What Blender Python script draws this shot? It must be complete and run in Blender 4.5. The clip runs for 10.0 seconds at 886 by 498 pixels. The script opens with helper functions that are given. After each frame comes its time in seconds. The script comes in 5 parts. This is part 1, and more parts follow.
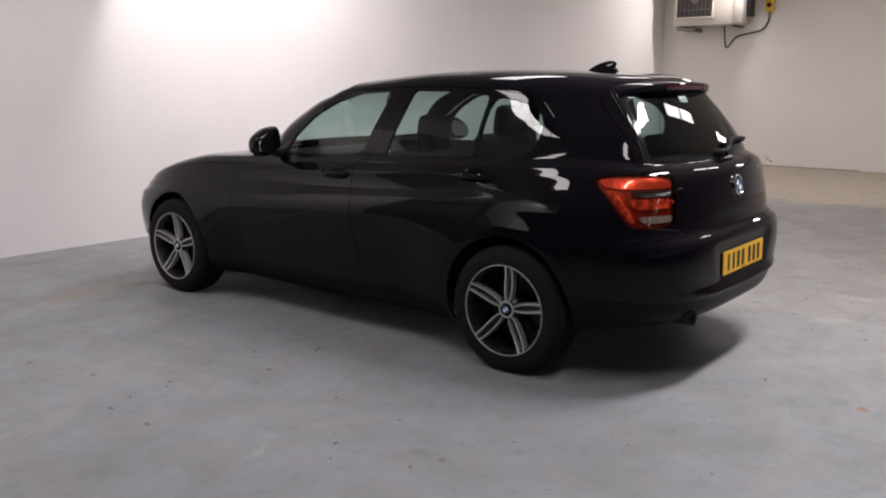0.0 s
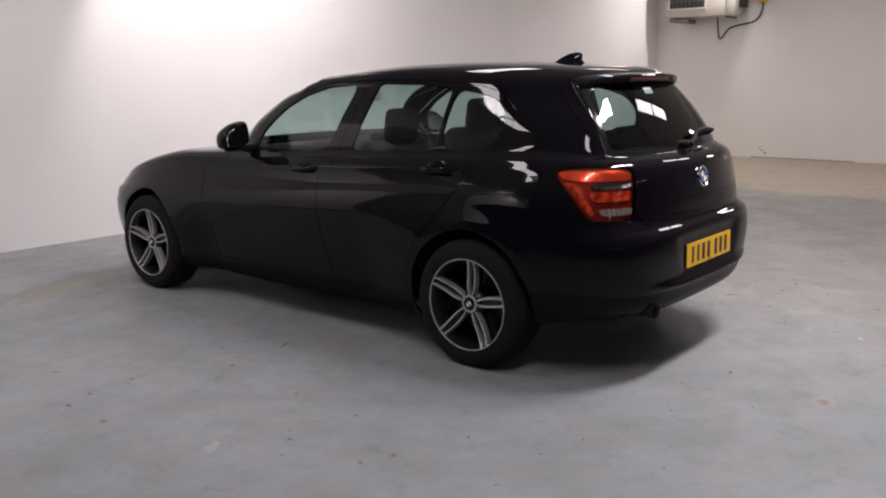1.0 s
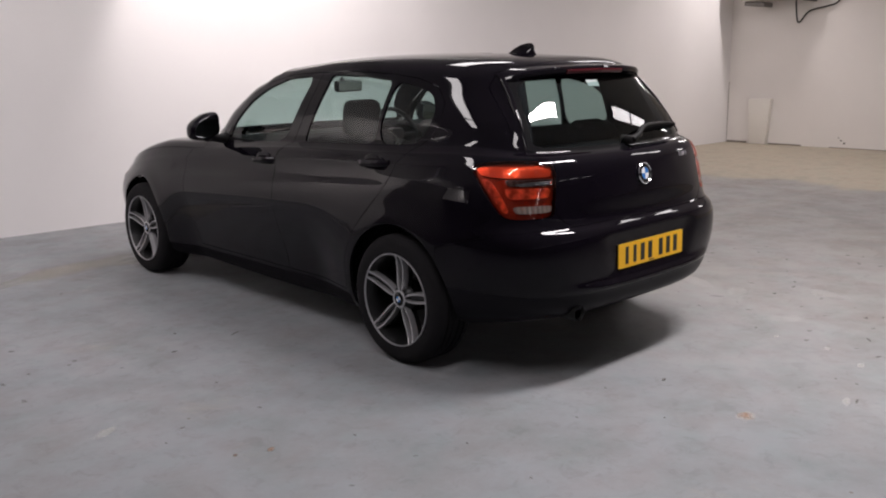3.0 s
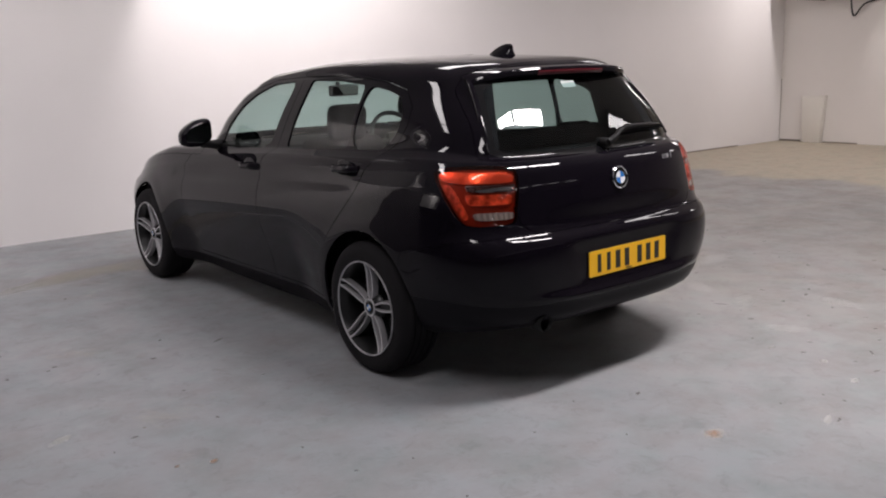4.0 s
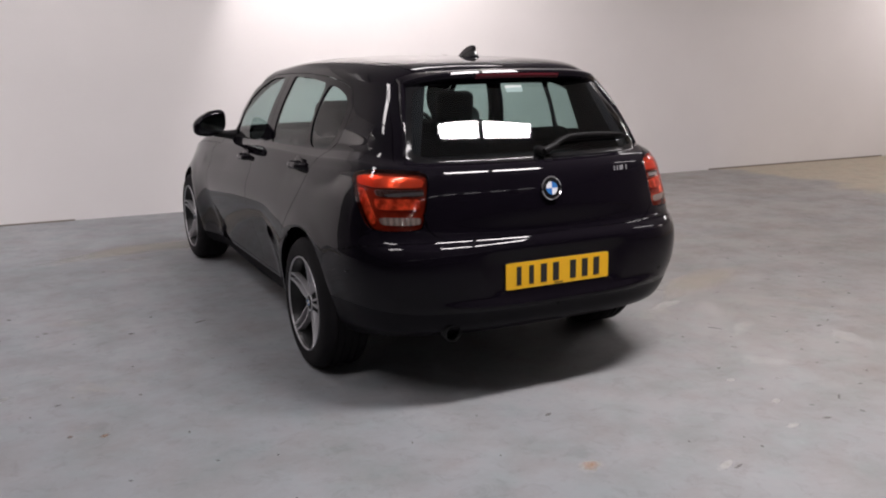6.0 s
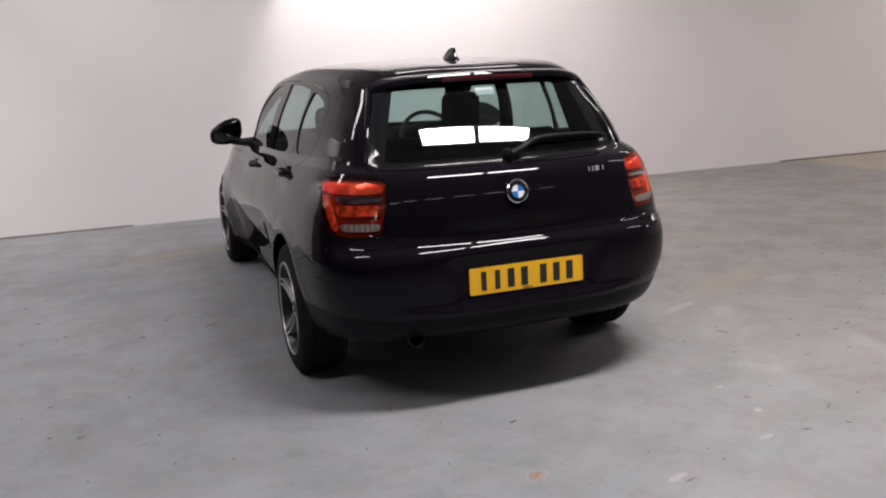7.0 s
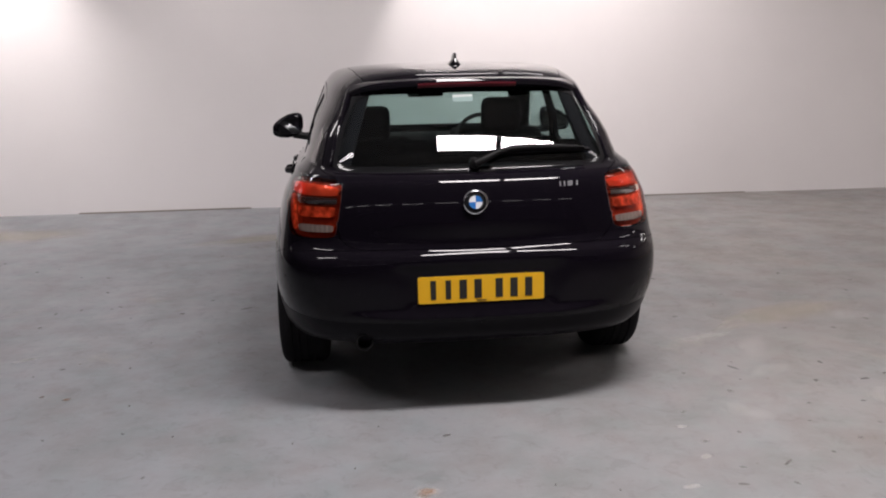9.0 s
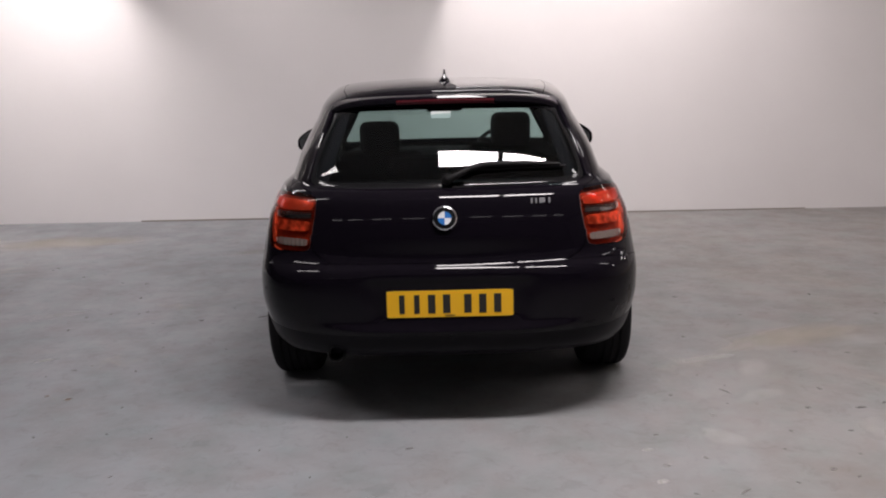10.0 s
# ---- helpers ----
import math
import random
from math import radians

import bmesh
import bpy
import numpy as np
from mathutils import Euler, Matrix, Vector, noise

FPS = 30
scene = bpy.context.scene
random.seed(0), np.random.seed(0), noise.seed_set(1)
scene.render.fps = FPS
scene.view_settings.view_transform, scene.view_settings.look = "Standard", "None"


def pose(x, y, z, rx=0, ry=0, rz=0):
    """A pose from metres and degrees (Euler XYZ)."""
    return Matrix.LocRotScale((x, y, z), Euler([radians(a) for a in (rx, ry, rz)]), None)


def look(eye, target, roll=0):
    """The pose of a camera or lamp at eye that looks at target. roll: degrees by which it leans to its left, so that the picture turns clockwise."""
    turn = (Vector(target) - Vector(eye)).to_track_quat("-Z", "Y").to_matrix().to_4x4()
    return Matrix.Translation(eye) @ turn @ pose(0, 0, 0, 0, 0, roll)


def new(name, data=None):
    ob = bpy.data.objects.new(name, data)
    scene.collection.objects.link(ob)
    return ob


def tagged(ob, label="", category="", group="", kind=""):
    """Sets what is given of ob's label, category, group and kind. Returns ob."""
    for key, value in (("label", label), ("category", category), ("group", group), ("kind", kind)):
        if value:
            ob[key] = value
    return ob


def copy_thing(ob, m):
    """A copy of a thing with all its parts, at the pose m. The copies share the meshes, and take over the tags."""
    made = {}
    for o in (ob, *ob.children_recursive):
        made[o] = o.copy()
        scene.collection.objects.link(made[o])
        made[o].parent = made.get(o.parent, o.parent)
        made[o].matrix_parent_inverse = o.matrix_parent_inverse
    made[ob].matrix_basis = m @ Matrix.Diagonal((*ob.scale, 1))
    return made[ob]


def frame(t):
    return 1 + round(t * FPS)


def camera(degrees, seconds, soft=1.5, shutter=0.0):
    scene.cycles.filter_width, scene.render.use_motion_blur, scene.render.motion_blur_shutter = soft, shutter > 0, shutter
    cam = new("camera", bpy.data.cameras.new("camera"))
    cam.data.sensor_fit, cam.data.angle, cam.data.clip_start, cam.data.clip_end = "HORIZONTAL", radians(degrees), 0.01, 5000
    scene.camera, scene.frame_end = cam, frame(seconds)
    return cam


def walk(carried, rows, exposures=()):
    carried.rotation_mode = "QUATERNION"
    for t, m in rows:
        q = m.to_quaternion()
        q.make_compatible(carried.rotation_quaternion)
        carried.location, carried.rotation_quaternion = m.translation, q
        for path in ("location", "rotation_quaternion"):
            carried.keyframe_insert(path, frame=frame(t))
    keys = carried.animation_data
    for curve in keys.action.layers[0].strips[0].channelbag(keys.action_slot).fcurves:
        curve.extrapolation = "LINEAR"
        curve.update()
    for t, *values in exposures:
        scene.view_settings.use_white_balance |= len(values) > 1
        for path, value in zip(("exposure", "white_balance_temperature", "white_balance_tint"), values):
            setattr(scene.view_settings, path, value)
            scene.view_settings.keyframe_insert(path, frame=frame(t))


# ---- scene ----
cam = camera(53.8, 10.0, 2.0)
PATH = [
    (0, (-4.172, -2.315, 1.381), (-2.641, -1.085, 1.003), -0.1),
    (0.5, (-4.122, -2.396, 1.375), (-2.591, -1.166, 0.994), -0.3),
    (1, (-4.022, -2.46, 1.373), (-2.502, -1.221, 0.983), -0.6),
    (1.5, (-3.87, -2.549, 1.363), (-2.36, -1.293, 0.982), -0.6),
    (2, (-3.733, -2.643, 1.373), (-2.265, -1.333, 1.012), -1.1),
    (2.5, (-3.56, -2.839, 1.377), (-2.164, -1.456, 1.004), -1.0),
    (2.7, (-3.505, -2.935, 1.399), (-2.13, -1.542, 0.99), -0.5),
    (4, (-3.002, -3.264, 1.395), (-1.775, -1.74, 0.981), -1.8),
    (4.5, (-2.791, -3.45, 1.412), (-1.639, -1.877, 0.966), 0.5),
    (5, (-2.576, -3.554, 1.397), (-1.509, -1.913, 0.988), -0.2),
    (5.5, (-2.327, -3.681, 1.41), (-1.351, -1.984, 1.002), -0.0),
    (6.8, (-1.627, -4.014, 1.439), (-0.916, -2.195, 1.006), -2.4),
    (7, (-1.518, -4.038, 1.441), (-0.856, -2.2, 1.012), -2.7),
    (7.5, (-1.267, -4.063, 1.436), (-0.687, -2.201, 0.993), -2.8),
    (8, (-1.009, -4.176, 1.451), (-0.586, -2.269, 1.019), -2.0),
    (8.5, (-0.776, -4.217, 1.447), (-0.447, -2.29, 1.024), -1.6),
    (9, (-0.529, -4.242, 1.456), (-0.315, -2.3, 1.03), -1.1),
    (9.5, (-0.273, -4.269, 1.453), (-0.179, -2.312, 1.053), -2.6),
    (10, (-0.013, -4.304, 1.474), (-0.019, -2.344, 1.075), -1.4),
]
walk(cam, [(t, look(eye, target, roll)) for t, eye, target, roll in PATH], [(0, 0.03, 6400, 17), (5.5, 0.03, 6400, 17), (8, 0.05, 6420, 17), (10, -0.22, 6450, 18)])

# ---- world and lights ----
world = bpy.data.worlds.new("world")
scene.world = world
world.use_nodes = True
world.node_tree.nodes["Background"].inputs[0].default_value = (0.55, 0.6, 0.68, 1)
world.node_tree.nodes["Background"].inputs[1].default_value = 0.05

CEIL = 3.4          # ceiling height
RIGHT, LEFT, BEHIND = 10.36, -15.0, -15.0


def wall_y(x):
    """The wall before the car runs slightly askew to it."""
    return 4.68 - 0.023 * x


def lamp(name, size_x, size_y, watts, m, colour=(1.0, 0.97, 0.93)):
    data = bpy.data.lights.new(name, "AREA")
    data.shape, data.size, data.size_y, data.energy, data.color = "RECTANGLE", size_x, size_y, watts, colour
    ob = new(name, data)
    ob.matrix_world = m
    return ob


# ---- materials ----
def material(name, colour, rough=0.5, metal=0.0, coat=0.0, **more):
    m = bpy.data.materials.new(name)
    m.use_nodes = True
    b = m.node_tree.nodes["Principled BSDF"]
    b.inputs["Base Color"].default_value = (*colour, 1)
    b.inputs["Roughness"].default_value = rough
    b.inputs["Metallic"].default_value = metal
    b.inputs["Coat Weight"].default_value = coat
    b.inputs["Coat Roughness"].default_value = 0.02
    for key, value in more.items():
        b.inputs[key].default_value = value
    return m


def node(m, kind, **settings):
    n = m.node_tree.nodes.new(kind)
    for key, value in settings.items():
        n.inputs[key].default_value = value
    return n


def link(m, a, out, b, into):
    m.node_tree.links.new(a.outputs[out], b.inputs[into])


def ramp(m, stops):
    n = m.node_tree.nodes.new("ShaderNodeValToRGB")
    while len(n.color_ramp.elements) < len(stops):
        n.color_ramp.elements.new(0.5)
    for e, (p, c) in zip(n.color_ramp.elements, stops):
        e.position, e.color = p, (*c, 1) if len(c) == 3 else c
    return n


def mixer(m, blend="MIX"):
    n = m.node_tree.nodes.new("ShaderNodeMixRGB")
    n.blend_type = blend
    return n


def grain(m, scale, strength, distance=0.002, detail=6.0):
    """Fine relief on a material."""
    co, nz, bp = node(m, "ShaderNodeTexCoord"), node(m, "ShaderNodeTexNoise", Scale=scale, Detail=detail), node(m, "ShaderNodeBump", Strength=strength, Distance=distance)
    link(m, co, "Object", nz, "Vector")
    link(m, nz, "Fac", bp, "Height")
    link(m, bp, "Normal", m.node_tree.nodes["Principled BSDF"], "Normal")
    return nz


def glass(name, tint, gloss=0.0):
    m = bpy.data.materials.new(name)
    m.use_nodes = True
    t = m.node_tree
    t.nodes.remove(t.nodes["Principled BSDF"])
    clear, shine, mix, face = node(m, "ShaderNodeBsdfTransparent"), node(m, "ShaderNodeBsdfGlossy"), node(m, "ShaderNodeMixShader"), node(m, "ShaderNodeLayerWeight", Blend=0.5)
    clear.inputs["Color"].default_value = (*tint, 1)
    shine.inputs["Roughness"].default_value = gloss
    power, scaled = node(m, "ShaderNodeMath"), node(m, "ShaderNodeMath")
    power.operation, scaled.operation = "POWER", "MULTIPLY_ADD"
    power.inputs[1].default_value = 5.0
    scaled.inputs[1].default_value, scaled.inputs[2].default_value = 0.9, 0.045
    link(m, face, "Facing", power, 0)
    link(m, power, 0, scaled, 0)
    link(m, scaled, 0, mix, 0)
    link(m, clear, 0, mix, 1)
    link(m, shine, 0, mix, 2)
    link(m, mix, 0, t.nodes["Material Output"], 0)
    return m


def floor_material():
    m = material("painted_concrete", (0.4, 0.4, 0.42), 0.5)
    b = m.node_tree.nodes["Principled BSDF"]
    co = node(m, "ShaderNodeTexCoord")
    big = node(m, "ShaderNodeTexNoise", Scale=0.55, Detail=5.0, Roughness=0.6)
    mid = node(m, "ShaderNodeTexNoise", Scale=2.6, Detail=8.0, Roughness=0.68)
    fine = node(m, "ShaderNodeTexNoise", Scale=70.0, Detail=4.0)
    for n in (big, mid, fine):
        link(m, co, "Object", n, "Vector")
    base = ramp(m, [(0.3, (0.235, 0.25, 0.268)), (0.7, (0.32, 0.33, 0.348))])
    link(m, big, "Fac", base, "Fac")
    # blotchy warmer tone towards +x; brightness there is also trimmed through this colour
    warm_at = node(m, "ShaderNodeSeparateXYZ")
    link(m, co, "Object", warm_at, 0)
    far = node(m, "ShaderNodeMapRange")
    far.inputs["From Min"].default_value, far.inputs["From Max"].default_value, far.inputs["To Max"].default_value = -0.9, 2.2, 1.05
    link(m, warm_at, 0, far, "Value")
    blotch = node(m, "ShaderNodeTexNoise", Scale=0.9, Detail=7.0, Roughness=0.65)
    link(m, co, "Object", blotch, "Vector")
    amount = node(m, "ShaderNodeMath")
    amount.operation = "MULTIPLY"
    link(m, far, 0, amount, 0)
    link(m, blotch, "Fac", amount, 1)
    blotched = mixer(m)
    link(m, amount, 0, blotched, 0)
    link(m, base, 0, blotched, 1)
    blotched.inputs[2].default_value = (0.315, 0.286, 0.258, 1)
    base = blotched
    dirt = ramp(m, [(0.42, (1, 1, 1)), (0.68, (0.84, 0.82, 0.79))])
    link(m, mid, "Fac", dirt, "Fac")
    mul = mixer(m, "MULTIPLY")
    mul.inputs[0].default_value = 1.0
    link(m, base, 0, mul, 1)
    link(m, dirt, 0, mul, 2)
    # bare sandy concrete where the paint ends, beyond x = 6.2, with a ragged edge
    sep = node(m, "ShaderNodeSeparateXYZ")
    link(m, co, "Object", sep, 0)
    edge_noise = node(m, "ShaderNodeTexNoise", Scale=1.1, Detail=7.0, Roughness=0.6)
    link(m, co, "Object", edge_noise, "Vector")
    wob = m.node_tree.nodes.new("ShaderNodeMath")
    wob.operation = "MULTIPLY_ADD"
    wob.inputs[1].default_value = 1.6
    link(m, edge_noise, "Fac", wob, 0)
    link(m, sep, 0, wob, 2)
    cut = m.node_tree.nodes.new("ShaderNodeMapRange")
    cut.inputs["From Min"].default_value, cut.inputs["From Max"].default_value = 6.95, 7.2
    link(m, wob, 0, cut, "Value")
    bare = ramp(m, [(0.3, (0.30, 0.26, 0.205)), (0.5, (0.42, 0.37, 0.29)), (0.75, (0.35, 0.315, 0.265))])
    link(m, mid, "Fac", bare, "Fac")
    both = mixer(m)
    link(m, cut, 0, both, 0)
    link(m, mul, 0, both, 1)
    link(m, bare, 0, both, 2)
    # rubbed patches that show the concrete through the paint
    rub = node(m, "ShaderNodeTexNoise", Scale=1.3, Detail=9.0, Roughness=0.72)
    rub.inputs["Distortion"].default_value = 0.4
    link(m, co, "Object", rub, "Vector")
    rubbed = ramp(m, [(0.6, (0, 0, 0)), (0.72, (0.55, 0.55, 0.55))])
    link(m, rub, "Fac", rubbed, "Fac")
    worn = mixer(m)
    link(m, rubbed, 0, worn, 0)
    link(m, both, 0, worn, 1)
    worn.inputs[2].default_value = (0.37, 0.345, 0.31, 1)
    # smudges, faintly pink and green
    tone = node(m, "ShaderNodeTexNoise", Scale=4.5, Detail=5.0, Roughness=0.6)
    link(m, co, "Object", tone, "Vector")
    tint = ramp(m, [(0.3, (0.93, 1.0, 0.985)), (0.5, (1, 1, 1)), (0.72, (1.0, 0.94, 0.93))])
    link(m, tone, "Fac", tint, "Fac")
    tinted = mixer(m, "MULTIPLY")
    tinted.inputs[0].default_value = 0.8
    link(m, worn, 0, tinted, 1)
    link(m, tint, 0, tinted, 2)
    smear = node(m, "ShaderNodeTexNoise", Scale=11.0, Detail=6.0, Roughness=0.7)
    smear.inputs["Distortion"].default_value = 0.8
    link(m, co, "Object", smear, "Vector")
    smudge = ramp(m, [(0.36, (0.86, 0.85, 0.84)), (0.46, (1, 1, 1)), (0.62, (1, 1, 1)), (0.74, (1.1, 1.1, 1.09))])
    link(m, smear, "Fac", smudge, "Fac")
    smudged = mixer(m, "MULTIPLY")
    smudged.inputs[0].default_value = 0.75
    link(m, tinted, 0, smudged, 1)
    link(m, smudge, 0, smudged, 2)
    worn = smudged
    # small dark specks
    spots = node(m, "ShaderNodeTexVoronoi", Scale=3.2)
    link(m, co, "Object", spots, "Vector")
    pick = ramp(m, [(0.012, (1, 1, 1)), (0.03, (0, 0, 0))])
    link(m, spots, "Distance", pick, "Fac")
    speck = mixer(m)
    link(m, pick, 0, speck, 0)
    link(m, worn, 0, speck, 1)
    speck.inputs[2].default_value = (0.16, 0.14, 0.13, 1)
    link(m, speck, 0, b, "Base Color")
    b.inputs["Specular IOR Level"].default_value = 0.22
    gloss = ramp(m, [(0.3, (0.48, 0.48, 0.48)), (0.7, (0.66, 0.66, 0.66))])
    link(m, mid, "Fac", gloss, "Fac")
    link(m, gloss, 0, b, "Roughness")
    bp = node(m, "ShaderNodeBump", Strength=0.12, Distance=0.002)
    link(m, fine, "Fac", bp, "Height")
    link(m, bp, "Normal", b, "Normal")
    return m


def wall_material(name, low, high):
    m = material(name, high, 0.75)
    b = m.node_tree.nodes["Principled BSDF"]
    co = node(m, "ShaderNodeTexCoord")
    n1 = node(m, "ShaderNodeTexNoise", Scale=0.7, Detail=6.0)
    n2 = node(m, "ShaderNodeTexNoise", Scale=45.0, Detail=5.0)
    link(m, co, "Object", n1, "Vector")
    link(m, co, "Object", n2, "Vector")
    c = ramp(m, [(0.3, low), (0.7, high)])
    link(m, n1, "Fac", c, "Fac")
    link(m, c, 0, b, "Base Color")
    bp = node(m, "ShaderNodeBump", Strength=0.15, Distance=0.003)
    link(m, n2, "Fac", bp, "Height")
    link(m, bp, "Normal", b, "Normal")
    return m


def paint_material():
    m = material("black_car_paint", (0.006, 0.0055, 0.0075), 0.4, 0.0, 1.0)
    b = m.node_tree.nodes["Principled BSDF"]
    b.inputs["Specular IOR Level"].default_value = 0.0
    b.inputs["Coat IOR"].default_value = 1.285
    co = node(m, "ShaderNodeTexCoord")
    n = node(m, "ShaderNodeTexNoise", Scale=900.0, Detail=2.0)
    link(m, co, "Object", n, "Vector")
    c = ramp(m, [(0.4, (0.0041, 0.0031, 0.0053)), (0.75, (0.0068, 0.0051, 0.0087))])
    link(m, n, "Fac", c, "Fac")
    link(m, c, 0, b, "Base Color")
    dust = node(m, "ShaderNodeTexNoise", Scale=3.0, Detail=6.0)
    link(m, co, "Object", dust, "Vector")
    cr = ramp(m, [(0.4, (0.01, 0.01, 0.01)), (0.7, (0.03, 0.03, 0.03))])
    link(m, dust, "Fac", cr, "Fac")
    link(m, cr, 0, b, "Coat Roughness")
    return m


FLOOR, PAINT = floor_material(), paint_material()
WALL = wall_material("white_wall_paint", (0.775, 0.75, 0.75), (0.825, 0.80, 0.80))
GREYWALL = wall_material("dull_wall_paint", (0.75, 0.715, 0.69), (0.81, 0.775, 0.75))
# for walls out of view: dark colour stands in for a dim hall in reflections
HALL = wall_material("dark_unseen_wall", (0.11, 0.108, 0.11), (0.17, 0.165, 0.165))
# near white so that the unseen ceiling bounces light onto walls and car
CEILING = material("ceiling_paint", (0.85, 0.84, 0.84), 0.8)
grain(CEILING, 12, 0.2)
PLASTIC = material("black_plastic", (0.010, 0.0095, 0.011), 0.5)
grain(PLASTIC, 300, 0.15, 0.0005)
GLOSSBLACK = material("gloss_black_trim", (0.006, 0.006, 0.007), 0.12)
RUBBER = material("tyre_rubber", (0.013, 0.012, 0.0135), 0.8)
RUBBER.node_tree.nodes["Principled BSDF"].inputs["Specular IOR Level"].default_value = 0.12
grain(RUBBER, 120, 0.3, 0.001)
ALLOY = material("machined_alloy", (0.52, 0.51, 0.53), 0.4, 0.7)
grain(ALLOY, 500, 0.08, 0.0003)
DARKALLOY = material("dark_grey_alloy", (0.013, 0.013, 0.014), 0.35, 0.3)
SOOT = material("sooty_steel", (0.008, 0.008, 0.008), 0.7, 0.2)
STEEL = material("brake_steel", (0.05, 0.048, 0.048), 0.5, 1.0)
CHROME = material("chrome", (0.75, 0.75, 0.77), 0.1, 1.0)
FABRIC = material("dark_seat_cloth", (0.0045, 0.0042, 0.0052), 0.9)
grain(FABRIC, 220, 0.1, 0.0004)
LINING = material("dark_grey_lining", (0.0055, 0.0052, 0.0062), 0.85)
grain(LINING, 150, 0.3, 0.001)
for cloth in (FABRIC, LINING):
    cloth.node_tree.nodes["Principled BSDF"].inputs["Specular IOR Level"].default_value = 0.15
# duller than the paint, to keep the bumper's underside dark
VALANCE = material("dulled_valance_black", (0.009, 0.008, 0.0105), 0.35)
VALANCE.node_tree.nodes["Principled BSDF"].inputs["Specular IOR Level"].default_value = 0.08
MATBLACK = material("matt_black_trim", (0.009, 0.008, 0.0105), 0.9)
MATBLACK.node_tree.nodes["Principled BSDF"].inputs["Specular IOR Level"].default_value = 0.1
WIPER = material("matt_black_wiper", (0.006, 0.0055, 0.006), 0.55)
WIPER.node_tree.nodes["Principled BSDF"].inputs["Specular IOR Level"].default_value = 0.2
SIDEGLASS = glass("green_tinted_glass", (0.60, 0.72, 0.70))
REARGLASS = glass("rear_tinted_glass", (0.53, 0.66, 0.645))
MIRROR = material("mirror_glass", (0.8, 0.82, 0.83), 0.02, 1.0)
DARKRED = material("dark_red_lens", (0.075, 0.003, 0.008), 0.3, 0.0, 0.2)
REDGLASS = glass("red_lens", (1.0, 0.12, 0.045))
CLEARGLASS = glass("clear_lens", (0.86, 0.84, 0.84))
REFLECTOR = material("ribbed_reflector", (0.75, 0.72, 0.7), 0.3, 0.8)
GUIDE = material("light_guide", (0.9, 0.84, 0.78), 0.3, 0.45)
grain(GUIDE, 9, 0.35, 0.012, 1.0)
# random bright and dull spots in the colour imitate prisms catching the light
glints, glint_tone, glint_at = node(GUIDE, "ShaderNodeTexNoise", Scale=26.0, Detail=3.0), ramp(GUIDE, [(0.38, (0.28, 0.24, 0.22)), (0.62, (0.95, 0.90, 0.82))]), node(GUIDE, "ShaderNodeTexCoord")
link(GUIDE, glint_at, "Object", glints, "Vector")
link(GUIDE, glints, "Fac", glint_tone, "Fac")
link(GUIDE, glint_tone, 0, GUIDE.node_tree.nodes["Principled BSDF"], "Base Color")
HOUSING = material("lamp_housing", (0.22, 0.17, 0.16), 0.4, 0.5)
SMOKE = material("smoked_lens", (0.075, 0.035, 0.03), 0.18, 0.5)
CLEARLENS = material("clear_ribbed_lens", (0.34, 0.29, 0.26), 0.3, 0.5)


def ribs(m, scale, strength):
    """Upright moulded ribs in a reflector."""
    b = m.node_tree.nodes["Principled BSDF"]
    co, wave, bp = node(m, "ShaderNodeTexCoord"), node(m, "ShaderNodeTexWave", Scale=scale, Distortion=0.3), node(m, "ShaderNodeBump", Strength=strength, Distance=0.004)
    link(m, co, "Object", wave, "Vector")
    link(m, wave, "Fac", bp, "Height")
    link(m, bp, "Normal", b, "Normal")


grain(REFLECTOR, 14, 0.45, 0.012, 2.0)
for lens in (CLEARLENS, SMOKE):
    ribs(lens, 16.0, 0.4)
ribs(HOUSING, 9.0, 0.4)
YELLOW = material("yellow_plate", (0.92, 0.50, 0.012), 0.35)
INK = material("black_plate_ink", (0.02, 0.018, 0.016), 0.5)
BLUE = material("blue_enamel", (0.03, 0.17, 0.5), 0.2, 0.0, 1.0)
WHITE = material("white_enamel", (0.75, 0.77, 0.8), 0.25)
STICKER = material("pale_green_paper", (0.42, 0.46, 0.45), 0.6)
CREAM = material("cream_sheet_metal", (0.52, 0.49, 0.435), 0.55)
grain(CREAM, 40, 0.1)
PIER = material("cream_wall_paint", (0.71, 0.68, 0.63), 0.7)
grain(PIER, 25, 0.2)
JOINT = material("dirty_joint", (0.22, 0.19, 0.165), 0.9)
grain(JOINT, 60, 0.4)
FANDARK = material("dark_fan_opening", (0.03, 0.026, 0.024), 0.7)
FANWIRE = material("grey_brown_wire", (0.16, 0.145, 0.135), 0.6)
SILVER = material("satin_silver", (0.36, 0.36, 0.38), 0.35, 0.5)
CABLE = material("black_cable", (0.02, 0.02, 0.02), 0.5)
SWITCHYELLOW = material("yellow_plastic", (0.75, 0.45, 0.03), 0.4)
TUBE = material("lit_tube", (1, 1, 1), 0.5)
TUBE.node_tree.nodes["Principled BSDF"].inputs["Emission Color"].default_value = (1, 0.98, 0.95, 1)
TUBE.node_tree.nodes["Principled BSDF"].inputs["Emission Strength"].default_value = 11.0
FIXTURE = material("white_enamelled_steel", (0.7, 0.7, 0.7), 0.4)


# ---- mesh helpers ----
def shade(me, angle=35):
    me.polygons.foreach_set("use_smooth", [True] * len(me.polygons))
    me.set_sharp_from_angle(angle=radians(angle))
    return me


def part(name, bm, mat, parent=None, label="", angle=35):
    """Links a bmesh as one mesh object, under a thing or a part."""
    me = bpy.data.meshes.new(name)
    bm.to_mesh(me)
    bm.free()
    me.materials.append(mat)
    ob = new(name, shade(me, angle))
    if parent:
        ob.parent = parent
    return tagged(ob, label)


